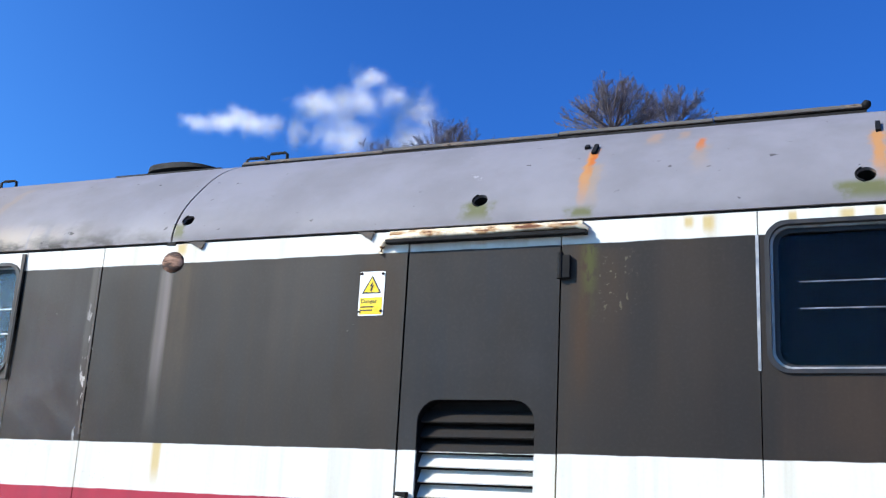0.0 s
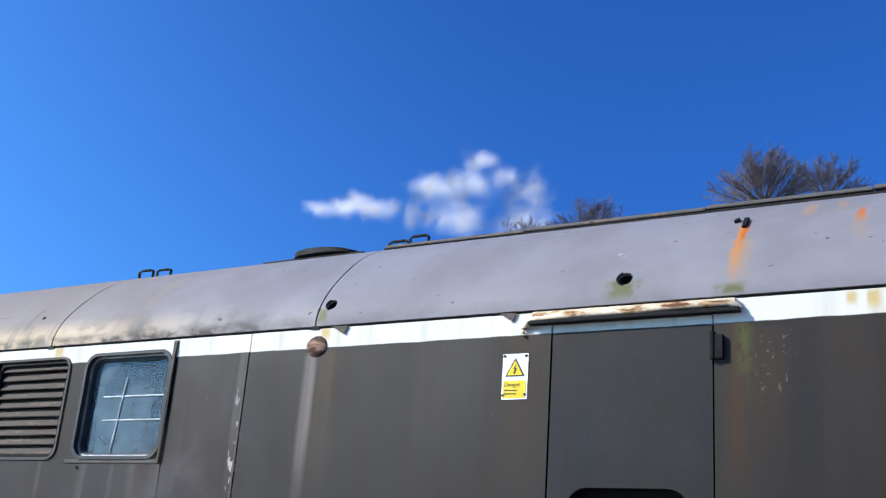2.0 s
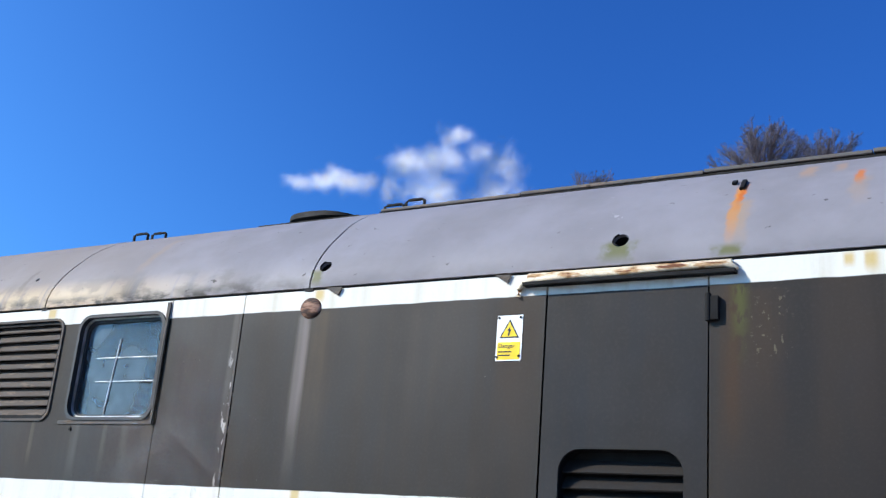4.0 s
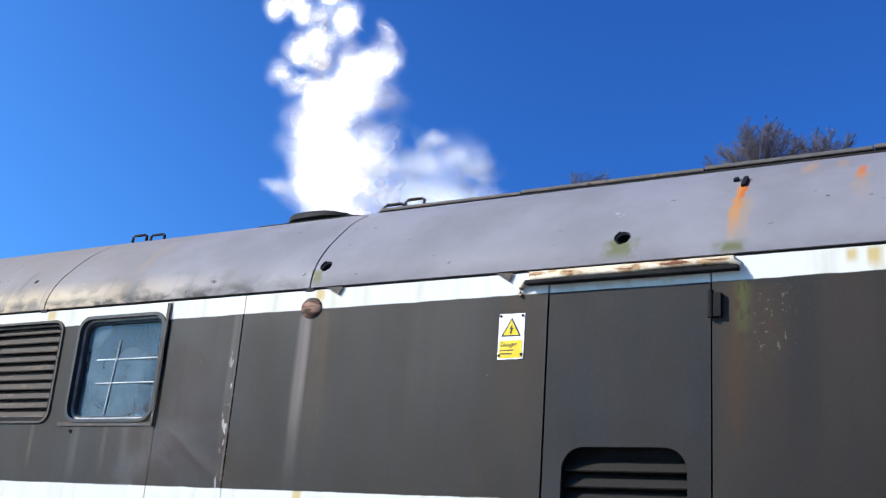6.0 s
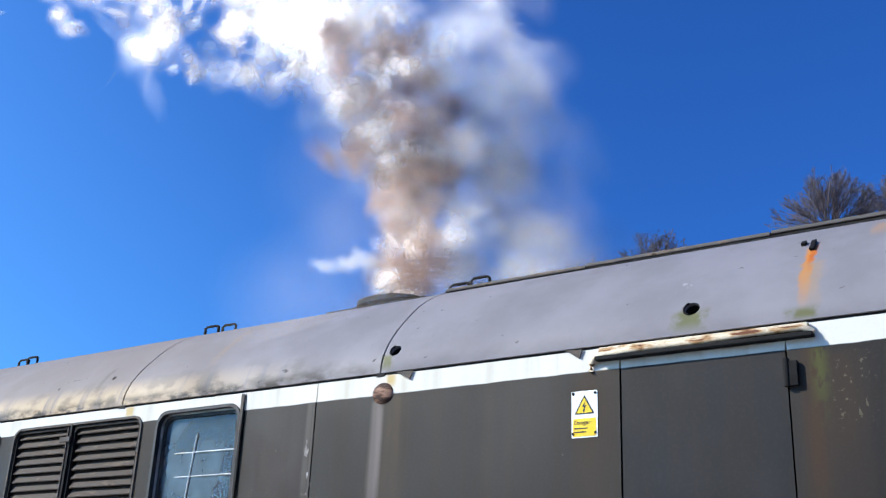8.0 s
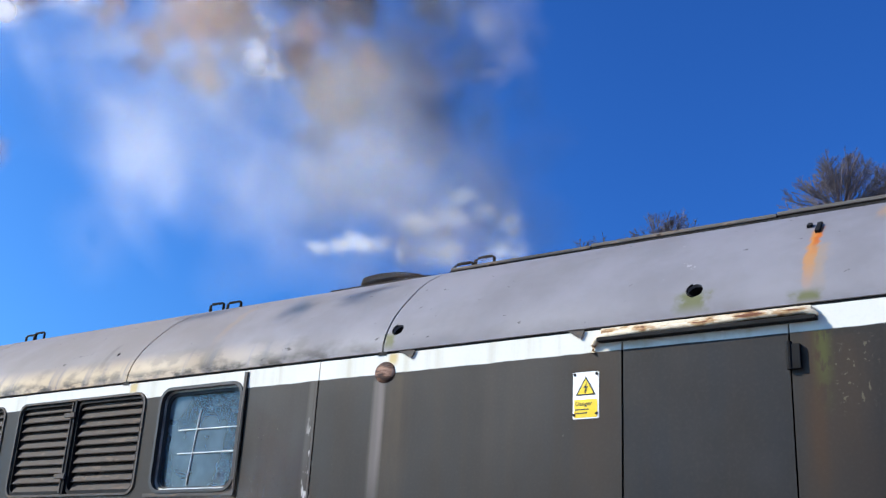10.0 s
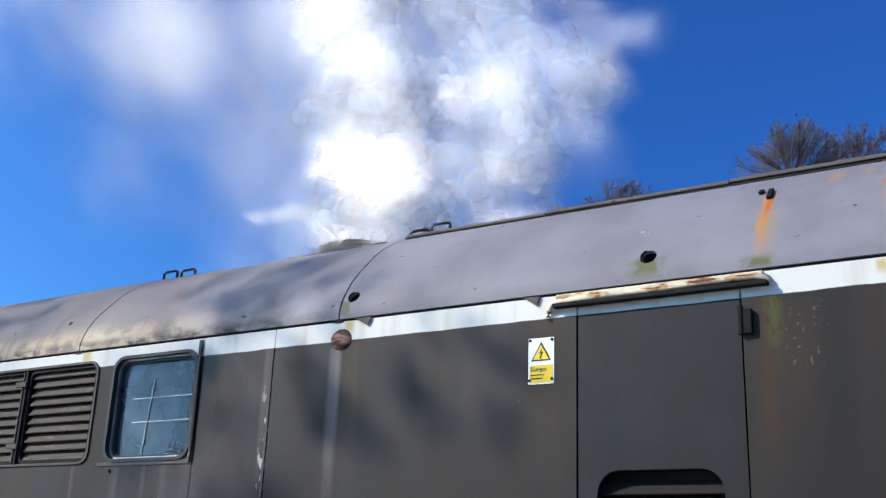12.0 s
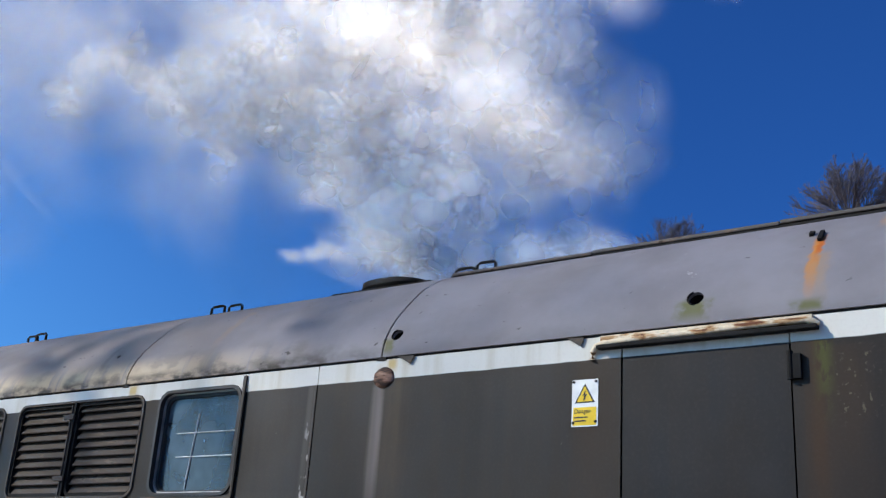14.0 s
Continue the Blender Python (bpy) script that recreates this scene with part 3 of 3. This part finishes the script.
for a, b in zip(ridge_x, ridge_x[1:]):
    box(ridge_bm, a + 0.002, b - 0.002, 0.795, WIDE - 0.795, 3.816 + 0.0065 * (a + 3.79), 3.838 + 0.0065 * (a + 3.79) + random.uniform(-0.003, 0.003), 0.006)
part("roof_panel", ridge_bm, rusty("panel_edge_paint", (0.10, 0.092, 0.086), (0.035, 0.024, 0.018), 0.5, (0.17, 0.13, 0.10)), loco, "raised roof panel with grimy edge")
# black box under the panel's edge draws the line of shade there
lip_bm = box(bmesh.new(), -3.80, 0.10, 0.803, WIDE - 0.803, 3.77, 3.822)
part("panel_gap_shade", lip_bm, DARK, loco)
knob_bm = bmesh.new()
bmesh.ops.create_icosphere(knob_bm, subdivisions=2, radius=0.026, matrix=Matrix.Translation((0.10, 0.80, 3.85)))
part("panel_knob", knob_bm, IRON, loco)


def roof_spot(x, y, lift=0.0):
    z, nrm = roof_at(y)
    rot = nrm.to_track_quat("Z", "X").to_matrix().to_4x4()
    return Matrix.Translation(Vector((x, y, z)) + nrm * lift) @ rot


# lifting sockets: holes through the roof sheet, each with a dark cup behind and a thin worn rim
SOCKETS = ((-3.60, 0.028, 0.036), (-1.79, 0.030, 0.040), (0.075, 0.032, 0.044), (-6.2, 0.095, 0.018))


def cut(sheet, m, r):
    """Opens a round hole in a sheet at the pose m."""
    tool = new("tool", bpy.data.meshes.new("tool"))
    bm = tube(bmesh.new(), [m @ Vector((0, 0, -0.05)), m @ Vector((0, 0, 0.05))], r, sides=20)
    bmesh.ops.recalc_face_normals(bm, faces=bm.faces[:])
    bm.to_mesh(tool.data)
    bm.free()
    mod = sheet.modifiers.new("hole", "BOOLEAN")
    mod.operation, mod.solver, mod.object = "DIFFERENCE", "EXACT", tool
    done = bpy.data.meshes.new_from_object(sheet.evaluated_get(bpy.context.evaluated_depsgraph_get()))
    sheet.modifiers.clear()
    sheet.data = done
    bpy.data.objects.remove(tool)


for x, y, r in SOCKETS:
    m = roof_spot(x, y)
    for sheet in roof_sections:
        if sheet[1] < x < sheet[2]:
            cut(sheet[0], m, r)
    cup = tube(bmesh.new(), [m @ Vector((0, 0, -0.09)), m @ Vector((0, 0, -0.018))], r * 1.1, sides=16)
    cup.faces.ensure_lookup_table()
    bmesh.ops.delete(cup, geom=[cup.faces[-1]], context="FACES_ONLY")
    part("lifting_socket", cup, DARK, loco, "dark lifting hole")
    if r > 0.03:
        ring = [m @ Vector((r * 1.04 * math.cos(a), r * 1.04 * math.sin(a), 0.002)) for a in [radians(12 * i) for i in range(2, 15)]]
        part("socket_rim", tube(bmesh.new(), ring, 0.005, sides=6), IRON, loco, "", True)

# torn bracket and curled paint on the roof
for x, y, w in ((-1.25, 0.30, 0.10), (-1.30, 0.33, 0.04), (0.14, 0.30, 0.10)):
    m = roof_spot(x, y, 0.004)
    part("roof_bracket", box(bmesh.new(), -w / 2, w / 2, -0.012, 0.012, -0.004, 0.012, 0.003), IRON, loco).matrix_local = m
for x, w in ((-2.42, 0.05), (-3.50, 0.06)):
    part("gutter_flap", plate([(x + w, 3.05), (x - w, 3.055), (x + w * 0.6, 3.005)], (), -0.012, -0.006), FRAME_GREY, loco)


def grab_handle(x, y, wide, high):
    z = roof_at(y)[0]
    pts = [(x, y, z - 0.02), (x, y, z + high * 0.9), (x + 0.02, y, z + high), (x + wide - 0.02, y, z + high), (x + wide, y, z + high * 0.9), (x + wide, y, z - 0.02)]
    part("grab_rail", tube(bmesh.new(), pts, 0.011, sides=8), IRON, loco, "black grab rail", True)


for x, y, h in ((-3.88, 0.98, 0.082), (-3.775, 1.08, 0.125), (-6.27, 0.97, 0.085), (-6.18, 1.07, 0.095), (-8.62, 0.97, 0.09), (-8.9, 1.07, 0.1)):
    grab_handle(x, y, 0.15, h)

# exhaust port: a low oval hood with a sooty mouth
hood_bm = bmesh.new()
rings = []
for z, sx, sy in ((3.86, 0.30, 0.25), (3.90, 0.30, 0.25), (3.915, 0.33, 0.28), (3.958, 0.325, 0.275), (3.966, 0.30, 0.25), (3.95, 0.26, 0.20), (3.88, 0.25, 0.18)):
    ring = []
    for i in range(40):
        a = 2 * math.pi * i / 40
        c, s = math.cos(a), math.sin(a)
        ring.append(hood_bm.verts.new((-4.50 + sx * math.copysign(abs(c) ** 0.7, c), 1.25 + sy * math.copysign(abs(s) ** 0.8, s), z - 0.03 * max(0, c) * (z > 3.94))))
    rings.append(ring)
for a, b in zip(rings, rings[1:]):
    for i in range(40):
        hood_bm.faces.new((a[i], a[(i + 1) % 40], b[(i + 1) % 40], b[i]))
hood_bm.faces.new(rings[-1])
bmesh.ops.recalc_face_normals(hood_bm, faces=hood_bm.faces[:])
part("exhaust_hood", hood_bm, DARK, loco, "sooty black exhaust hood", True)
flange_bm = box(bmesh.new(), -4.95, -4.05, 0.92, 1.75, 3.835, 3.868, 0.01)
part("exhaust_flange", flange_bm, DARK, loco)

# ---- danger sign ----
sign = thing("warning_sign", "white and yellow electrical danger sign riveted to the side", "sign", at=(-2.364, -0.002, 2.715))
S = (-2.364, 2.715)


def sign_part(name, loops, y, mat, label=""):
    ob = part(name, plate([(x, z) for x, z in loops[0]], loops[1:], -y - 0.0012, -y), mat, sign, label)
    return ob


sign_part("plate", [rrect(-0.073, 0.073, -0.119, 0.119, 0.006, 4)], 0.0, SIGN_WHITE)
sign_part("lower_field", [rect(-0.064, 0.064, -0.112, -0.022)], 0.0014, SIGN_YELLOW, "yellow lower field")
tri = [(0, 0.098), (-0.056, 0.0), (0.056, 0.0)]
sign_part("triangle_border", [tri], 0.0014, SIGN_BLACK, "black triangle border")
sign_part("triangle_field", [[(0, 0.084), (-0.044, 0.0065), (0.044, 0.0065)]], 0.0028, SIGN_YELLOW, "yellow triangle")
sign_part("bolt_symbol", [[(0.008, 0.066), (-0.012, 0.036), (0.001, 0.038), (-0.006, 0.020), (-0.011, 0.021), (-0.002, 0.010), (0.006, 0.024), (0.001, 0.023), (0.012, 0.044), (0.001, 0.042)]], 0.0042, SIGN_BLACK, "black lightning bolt")
txt = bpy.data.curves.new("danger_text", "FONT")
txt.body, txt.size, txt.align_x, txt.extrude = "Danger", 0.031, "LEFT", 0.0004
txt_ob = new("lettering", txt)
txt_ob.parent = sign
txt_ob.data.materials.append(SIGN_BLACK)
txt_ob.matrix_local = pose(-0.058, -0.0036, -0.052, 90, 0, 0)
for z, w in ((-0.072, 0.075), (-0.090, 0.068)):
    sign_part("text_bar", [rect(-0.058, -0.058 + w, z - 0.003, z + 0.003)], 0.0028, SIGN_BLACK)
for x, z in ((-0.063, 0.108), (0.06, 0.106), (-0.064, -0.098), (0.06, -0.095)):
    part("rivet", tube(bmesh.new(), [(x, 0, z), (x, -0.007, z)], 0.0085, 0.006, 8), IRON, sign)


# ---- bare trees ----
def tree(base, top_z, crown, seed, label, limbs_n=16, spread=78):
    """A trunk that forks into a fan of rising limbs, each set with branches and fine twigs; crown is the dome's radius."""
    rng = random.Random(seed)
    top = thing("tree", label, "tree", group="bare trees", at=base)
    limbs, twigs = bmesh.new(), bmesh.new()
    fork = top_z - crown * 1.25

    def shoot(p, d, length, r, level):
        n = 4 if level < 2 else 3
        pts = [p]
        for i in range(n):
            d = (d + Vector((rng.gauss(0, 0.09), rng.gauss(0, 0.09), rng.gauss(0.05, 0.06)))).normalized()
            pts.append(pts[-1] + d * length / n)
        tube(limbs if level < 2 else twigs, pts, r, r * 0.45, (6, 5, 3, 3)[level])
        if level == 3:
            return
        for i in range((0, 15, 12)[level]):
            f = rng.uniform(0.25, 0.99)
            k = min(n - 1, int(f * n))
            at = pts[k].lerp(pts[k + 1], f * n - k)
            side = Vector((rng.gauss(0, 1), rng.gauss(0, 1), rng.gauss(0.2, 0.6))).normalized()
            shoot(at, (d * 0.9 + side * 0.75).normalized(), length * (1.2 - 0.75 * f) * rng.uniform(0.32, 0.55), max(0.004, r * 0.36), level + 1)

    tube(limbs, [(0, 0, -0.1), (0.05, 0.03, fork * 0.4), (-0.04, 0, fork * 0.75), (0, 0, fork + 0.2)], crown * 0.13, crown * 0.06, 10)
    for i in range(limbs_n):
        a, e = 2.4 * i + rng.uniform(-0.3, 0.3), radians(90 - spread * math.sqrt((i + 0.5) / limbs_n))
        d = Vector((math.cos(a) * math.cos(e), math.sin(a) * math.cos(e), math.sin(e)))
        shoot(Vector((0, 0, fork - 0.1 + 0.3 * rng.random())), d, crown * rng.uniform(0.82, 1.0), crown * 0.013, 1)
    part("trunk", limbs, BARK, top)
    part("crown", twigs, BARK, top)
    return top


tree((-7.5, 28.0, 0), 16.95, 1.95, 5, "tall leafless tree with a dome of fine grey-brown twigs", 40)
tree((-18.4, 40.0, 0), 21.3, 2.5, 8, "leafless tree with a broad flat-topped twiggy crown", 38, 88)
tree((-22.4, 41.0, 0), 20.8, 1.8, 11, "small leafless tree with thin upright twigs", 22)
tree((-5.9, 30.0, 0), 17.2, 1.55, 12, "low leafless tree with fine twigs", 28)


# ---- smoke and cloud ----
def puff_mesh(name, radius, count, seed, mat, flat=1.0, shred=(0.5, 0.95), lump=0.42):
    """A loose ball of soft flat discs, most of them turned to the camera's side; their normals are bent to the sun and
    lean outward, so that the ball is lit as a round form.
    """
    rng = random.Random(seed)
    lumps = [Vector((rng.gauss(0, lump), rng.gauss(0, lump), rng.gauss(0, lump))) * radius for _ in range(4)]
    verts, faces, uvs, normals = [], [], [], []
    sides = 10
    for _ in range(count):
        c = rng.choice(lumps) + Vector((rng.gauss(0, 0.24), rng.gauss(0, 0.24), rng.gauss(0, 0.24))) * radius
        c.z *= flat
        # disc facing scatters about the direction towards the camera
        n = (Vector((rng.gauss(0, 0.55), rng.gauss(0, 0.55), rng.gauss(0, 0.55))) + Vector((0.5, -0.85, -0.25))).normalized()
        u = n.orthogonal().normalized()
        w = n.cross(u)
        r = radius * rng.uniform(*shred)
        first = len(verts)
        for j in range(sides):
            a = 2 * math.pi * j / sides
            p = c + (u * math.cos(a) + w * math.sin(a)) * r
            verts.append(p)
            uvs.append((0.5 + 0.53 * math.cos(a), 0.5 + 0.53 * math.sin(a)))
            # shading normal set near the sun's direction, whichever way the disc faces
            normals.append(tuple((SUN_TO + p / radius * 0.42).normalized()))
        faces.append(tuple(range(first, first + sides)))
    me = bpy.data.meshes.new(name)
    me.from_pydata([tuple(v) for v in verts], [], faces)
    lay = me.uv_layers.new(name="UVMap")
    for poly in me.polygons:
        poly.use_smooth = True
        for li in poly.loop_indices:
            lay.data[li].uv = uvs[me.loops[li].vertex_index]
    me.materials.append(mat)
    me.normals_split_custom_set([normals[lp.vertex_index] for lp in me.loops])
    return me


scene.cycles.transparent_max_bounces = 140

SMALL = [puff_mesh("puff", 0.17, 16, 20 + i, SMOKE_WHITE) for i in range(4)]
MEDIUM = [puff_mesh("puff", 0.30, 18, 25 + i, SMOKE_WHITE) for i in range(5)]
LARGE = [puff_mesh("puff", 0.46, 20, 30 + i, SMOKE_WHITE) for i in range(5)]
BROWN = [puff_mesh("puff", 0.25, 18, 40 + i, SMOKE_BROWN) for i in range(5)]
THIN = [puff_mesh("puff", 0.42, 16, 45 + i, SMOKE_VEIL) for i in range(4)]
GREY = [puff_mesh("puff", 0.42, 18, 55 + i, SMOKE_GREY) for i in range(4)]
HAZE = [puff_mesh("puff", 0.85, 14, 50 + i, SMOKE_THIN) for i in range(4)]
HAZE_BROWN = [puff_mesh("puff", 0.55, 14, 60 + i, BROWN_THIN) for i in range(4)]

plume = thing("smoke_plume", "billowing white and brown exhaust smoke above the exhaust hood", "smoke", "exhaust smoke")
plume_rear = thing("smoke_plume", "softer pale smoke rising behind the roof panel", "smoke", "exhaust smoke")
haze = thing("smoke_haze", "thin pale smoke haze hanging beside the locomotive", "smoke", "exhaust smoke")
PORT_A = Vector((-4.47, 1.25, 3.93))
PORT_B = Vector((-3.72, 1.70, 3.80))
rng = random.Random(7)


def way(lift, slow, wind, lag, heading, creep=0.1):
    """The course of a puff: a jet that slows as it climbs, then goes with the wind."""
    def course(a, gust):
        side = wind * gust * (a - lag * (1 - math.exp(-a / lag)))
        return Vector((heading[0] * side, heading[1] * side, lift * (1 - math.exp(-a / slow)) + creep * a))
    return course


ALONG = (-0.86, -0.50)
OVER = (-0.64, -0.77)
JET = way(3.0, 0.84, 2.2, 0.95, ALONG)
STRONG_JET = way(3.6, 0.9, 1.9, 0.9, (-0.80, -0.60))
SLOW_RISE = way(2.9, 1.6, 2.2, 1.3, ALONG, 0.35)
LINGER = way(3.4, 1.5, 0.8, 1.2, ALONG, 0.2)
LATE_JET = way(3.8, 1.35, 1.7, 0.9, ALONG, 0.3)
LATE_ARM = way(2.0, 1.05, 1.9, 0.35, ALONG, 0.1)
LATE_RISE = way(3.2, 1.7, 1.3, 1.5, ALONG, 0.35)
SHADE = way(2.5, 0.7, 3.4, 0.5, OVER)
LAID = way(1.7, 0.8, 2.6, 0.8, ALONG, 0.0)


def rows_for(born, port, course, gust, off, base, grow, depth):
    """Rows of a puff: waiting in the engine, out through the port, and away."""
    spin = [rng.uniform(-25, 25) for _ in range(3)]
    turn = [rng.uniform(-14, 14) for _ in range(3)]
    below = port - Vector((0, 0, depth))
    rows = []

    def row(t, p, a):
        rows.append((t, pose(*p, *[s + q * min(a, 3.0) for s, q in zip(spin, turn)])))

    def place(a):
        return port + course(a, gust) + off * (base + grow * 1.6 * (1 - math.exp(-a / 1.6)))

    row(0.0, below, 0)
    if born > 0.3:
        row(born - 0.22, below, 0)
    for a in (0.0, 0.15, 0.35, 0.6, 0.9, 1.3, 2.0, 2.8, 3.6):
        if born + a < 13.95:
            row(born + a, place(a), a)
    row(14.0, place(14.0 - born), 14.0 - born)
    return rows


def rate(t, table):
    for (ta, va), (tb, vb) in zip(table, table[1:]):
        if ta <= t <= tb:
            return va + (vb - va) * (t - ta) / (tb - ta)
    return 0.0


PUFFS = []


def emit(owner, meshes, table, port, course, base, grow, depth, gust=(0.75, 1.25), wide=(1, 0.9, 0.7)):
    t, due = table[0][0], 0.0
    while t < min(13.9, table[-1][0]):
        due += rate(t, table) * 0.02
        while due >= 1:
            due -= 1
            off = Vector([rng.gauss(0, w) for w in wide])
            PUFFS.append((owner, rng.choice(meshes), rows_for(t + rng.uniform(0, 0.02), port, course, rng.uniform(*gust), off, base, grow, depth)))
        t += 0.02


# puffs a second over time. First the white burst from the hood, and a paler one behind it
emit(plume, SMALL, [(5.22, 26), (7.0, 22), (7.25, 3), (8.4, 3), (8.6, 0)], PORT_A, JET, 0.06, 0.28, 0.8, (0.5, 1.0))
emit(plume, MEDIUM, [(5.4, 5), (5.8, 15), (7.0, 16), (7.3, 4), (8.3, 4), (8.6, 0)], PORT_A, JET, 0.05, 0.36, 0.9, (0.5, 1.0))
emit(plume_rear, THIN, [(5.6, 10), (6.2, 14), (6.8, 9), (7.2, 2), (8.3, 2)], PORT_B, SLOW_RISE, 0.15, 0.16, 0.95, (0.3, 1.0), (1.2, 0.8, 0.6))
emit(plume_rear, GREY, [(6.3, 2), (6.8, 14), (8.2, 15), (8.7, 3), (9.2, 0)], PORT_B, SLOW_RISE, 0.16, 0.20, 1.0, (0.3, 1.1), (1.2, 0.8, 0.6))
# the brown spell, and what it leaves hanging
emit(plume, BROWN, [(7.05, 3), (7.3, 28), (7.5, 50), (8.5, 50), (8.8, 8), (9.1, 0)], PORT_A, STRONG_JET, 0.08, 0.38, 0.85, (0.5, 1.1))
emit(plume, HAZE_BROWN, [(8.6, 10), (9.6, 11), (10.4, 7), (10.8, 0)], PORT_A, LINGER, 0.14, 0.28, 1.2, (0.0, 1.2))
emit(haze, HAZE, [(7.9, 10), (9.3, 12), (9.8, 4), (11.4, 4), (13.6, 6)], PORT_A, LAID, 0.2, 0.50, 2.0, (0.6, 1.3))
emit(haze, BROWN, [(8.3, 22), (9.4, 28), (9.6, 0)], PORT_A, SHADE, 0.1, 0.50, 1.2, (0.75, 1.1))
# the last and largest burst, from both ports, with the wind catching part of it
emit(plume_rear, LARGE, [(10.2, 2), (10.6, 8), (11.2, 11), (14, 11)], PORT_B, LATE_RISE, 0.18, 0.26, 0.95, (0.0, 0.6))
emit(plume_rear, THIN, [(10.0, 4), (10.6, 10), (11.4, 9), (14, 9)], PORT_B, LATE_RISE, 0.22, 0.40, 0.95, (-0.5, 0.6))
emit(plume, SMALL, [(10.7, 4), (11.1, 9), (14, 9)], PORT_A, LATE_JET, 0.06, 0.30, 0.8, (0.0, 0.5))
emit(plume, MEDIUM, [(10.7, 3), (11.2, 12), (14, 10)], PORT_A, LATE_JET, 0.05, 0.42, 0.9, (-0.1, 0.7))
emit(plume, LARGE, [(11.0, 3), (11.5, 11), (14, 11)], PORT_A, LATE_JET, 0.05, 0.45, 0.95, (-0.1, 0.8))
emit(plume, MEDIUM, [(11.6, 4), (11.9, 14), (13.2, 12), (13.9, 5)], PORT_A, LATE_ARM, 0.05, 0.16, 0.9, (0.3, 0.9))
emit(plume, THIN, [(11.6, 4), (12.0, 16), (13.9, 12)], PORT_A, LATE_ARM, 0.06, 0.26, 0.9, (0.3, 1.15))
emit(haze, HAZE, [(10.7, 8), (11.3, 18), (13.6, 18)], PORT_A, SHADE, 0.1, 0.70, 2.0, (0.7, 1.3))

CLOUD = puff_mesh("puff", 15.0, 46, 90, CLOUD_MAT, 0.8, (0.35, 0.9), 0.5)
cloud = thing("cloud", "small white fair-weather cloud with a thin tail, drifting", "cloud", at=(0, 0, 0))
CLOUD_SHAPE = [(-42, 2, 0.36), (-39, 5, 0.4), (-35, 1, 0.40), (-31, 2, 0.40), (-27, 1, 0.40), (-23, 1, 0.40), (-19, 0, 0.42), (-15, 1, 0.36), (-10, 0, 0.42), (-5, 2, 0.46),
               (0, 4, 0.46), (5, 4, 0.5), (10, 7, 0.46), (12, 2, 0.6), (16, 11, 0.42), (19, 4, 0.6), (22, 12, 0.38), (26, 6, 0.46), (28, 0, 0.55), (34, 0, 0.42), (38, -5, 0.45),
               (-8, -7, 0.42), (0, -7, 0.5), (8, -9, 0.6), (16, -9, 0.65), (26, -10, 0.65), (35, -13, 0.6)]
for x, z, s in CLOUD_SHAPE:
    ob = new("puff", CLOUD)
    ob.parent = cloud
    ob.location = (x * 1.12, rng.uniform(-4, 4), z)
    tagged(ob, kind="stuff")
    ob.rotation_euler = (rng.uniform(-0.6, 0.6), rng.uniform(-0.6, 0.6), rng.uniform(0, 6))
    ob.scale = (s, s, s * 0.9)


def motions():
    for owner, mesh, rows in PUFFS:
        ob = tagged(new("puff", mesh), kind="stuff")
        ob.parent = owner
        walk(ob, rows)
    walk(cloud, [(0.0, pose(-177, 300, 138)), (3.0, pose(-195, 300, 140)), (5.5, pose(-206, 300, 141)), (8.0, pose(-218, 300, 141)), (10.5, pose(-230, 300, 141)), (14.0, pose(-246, 300, 141))])


motions()
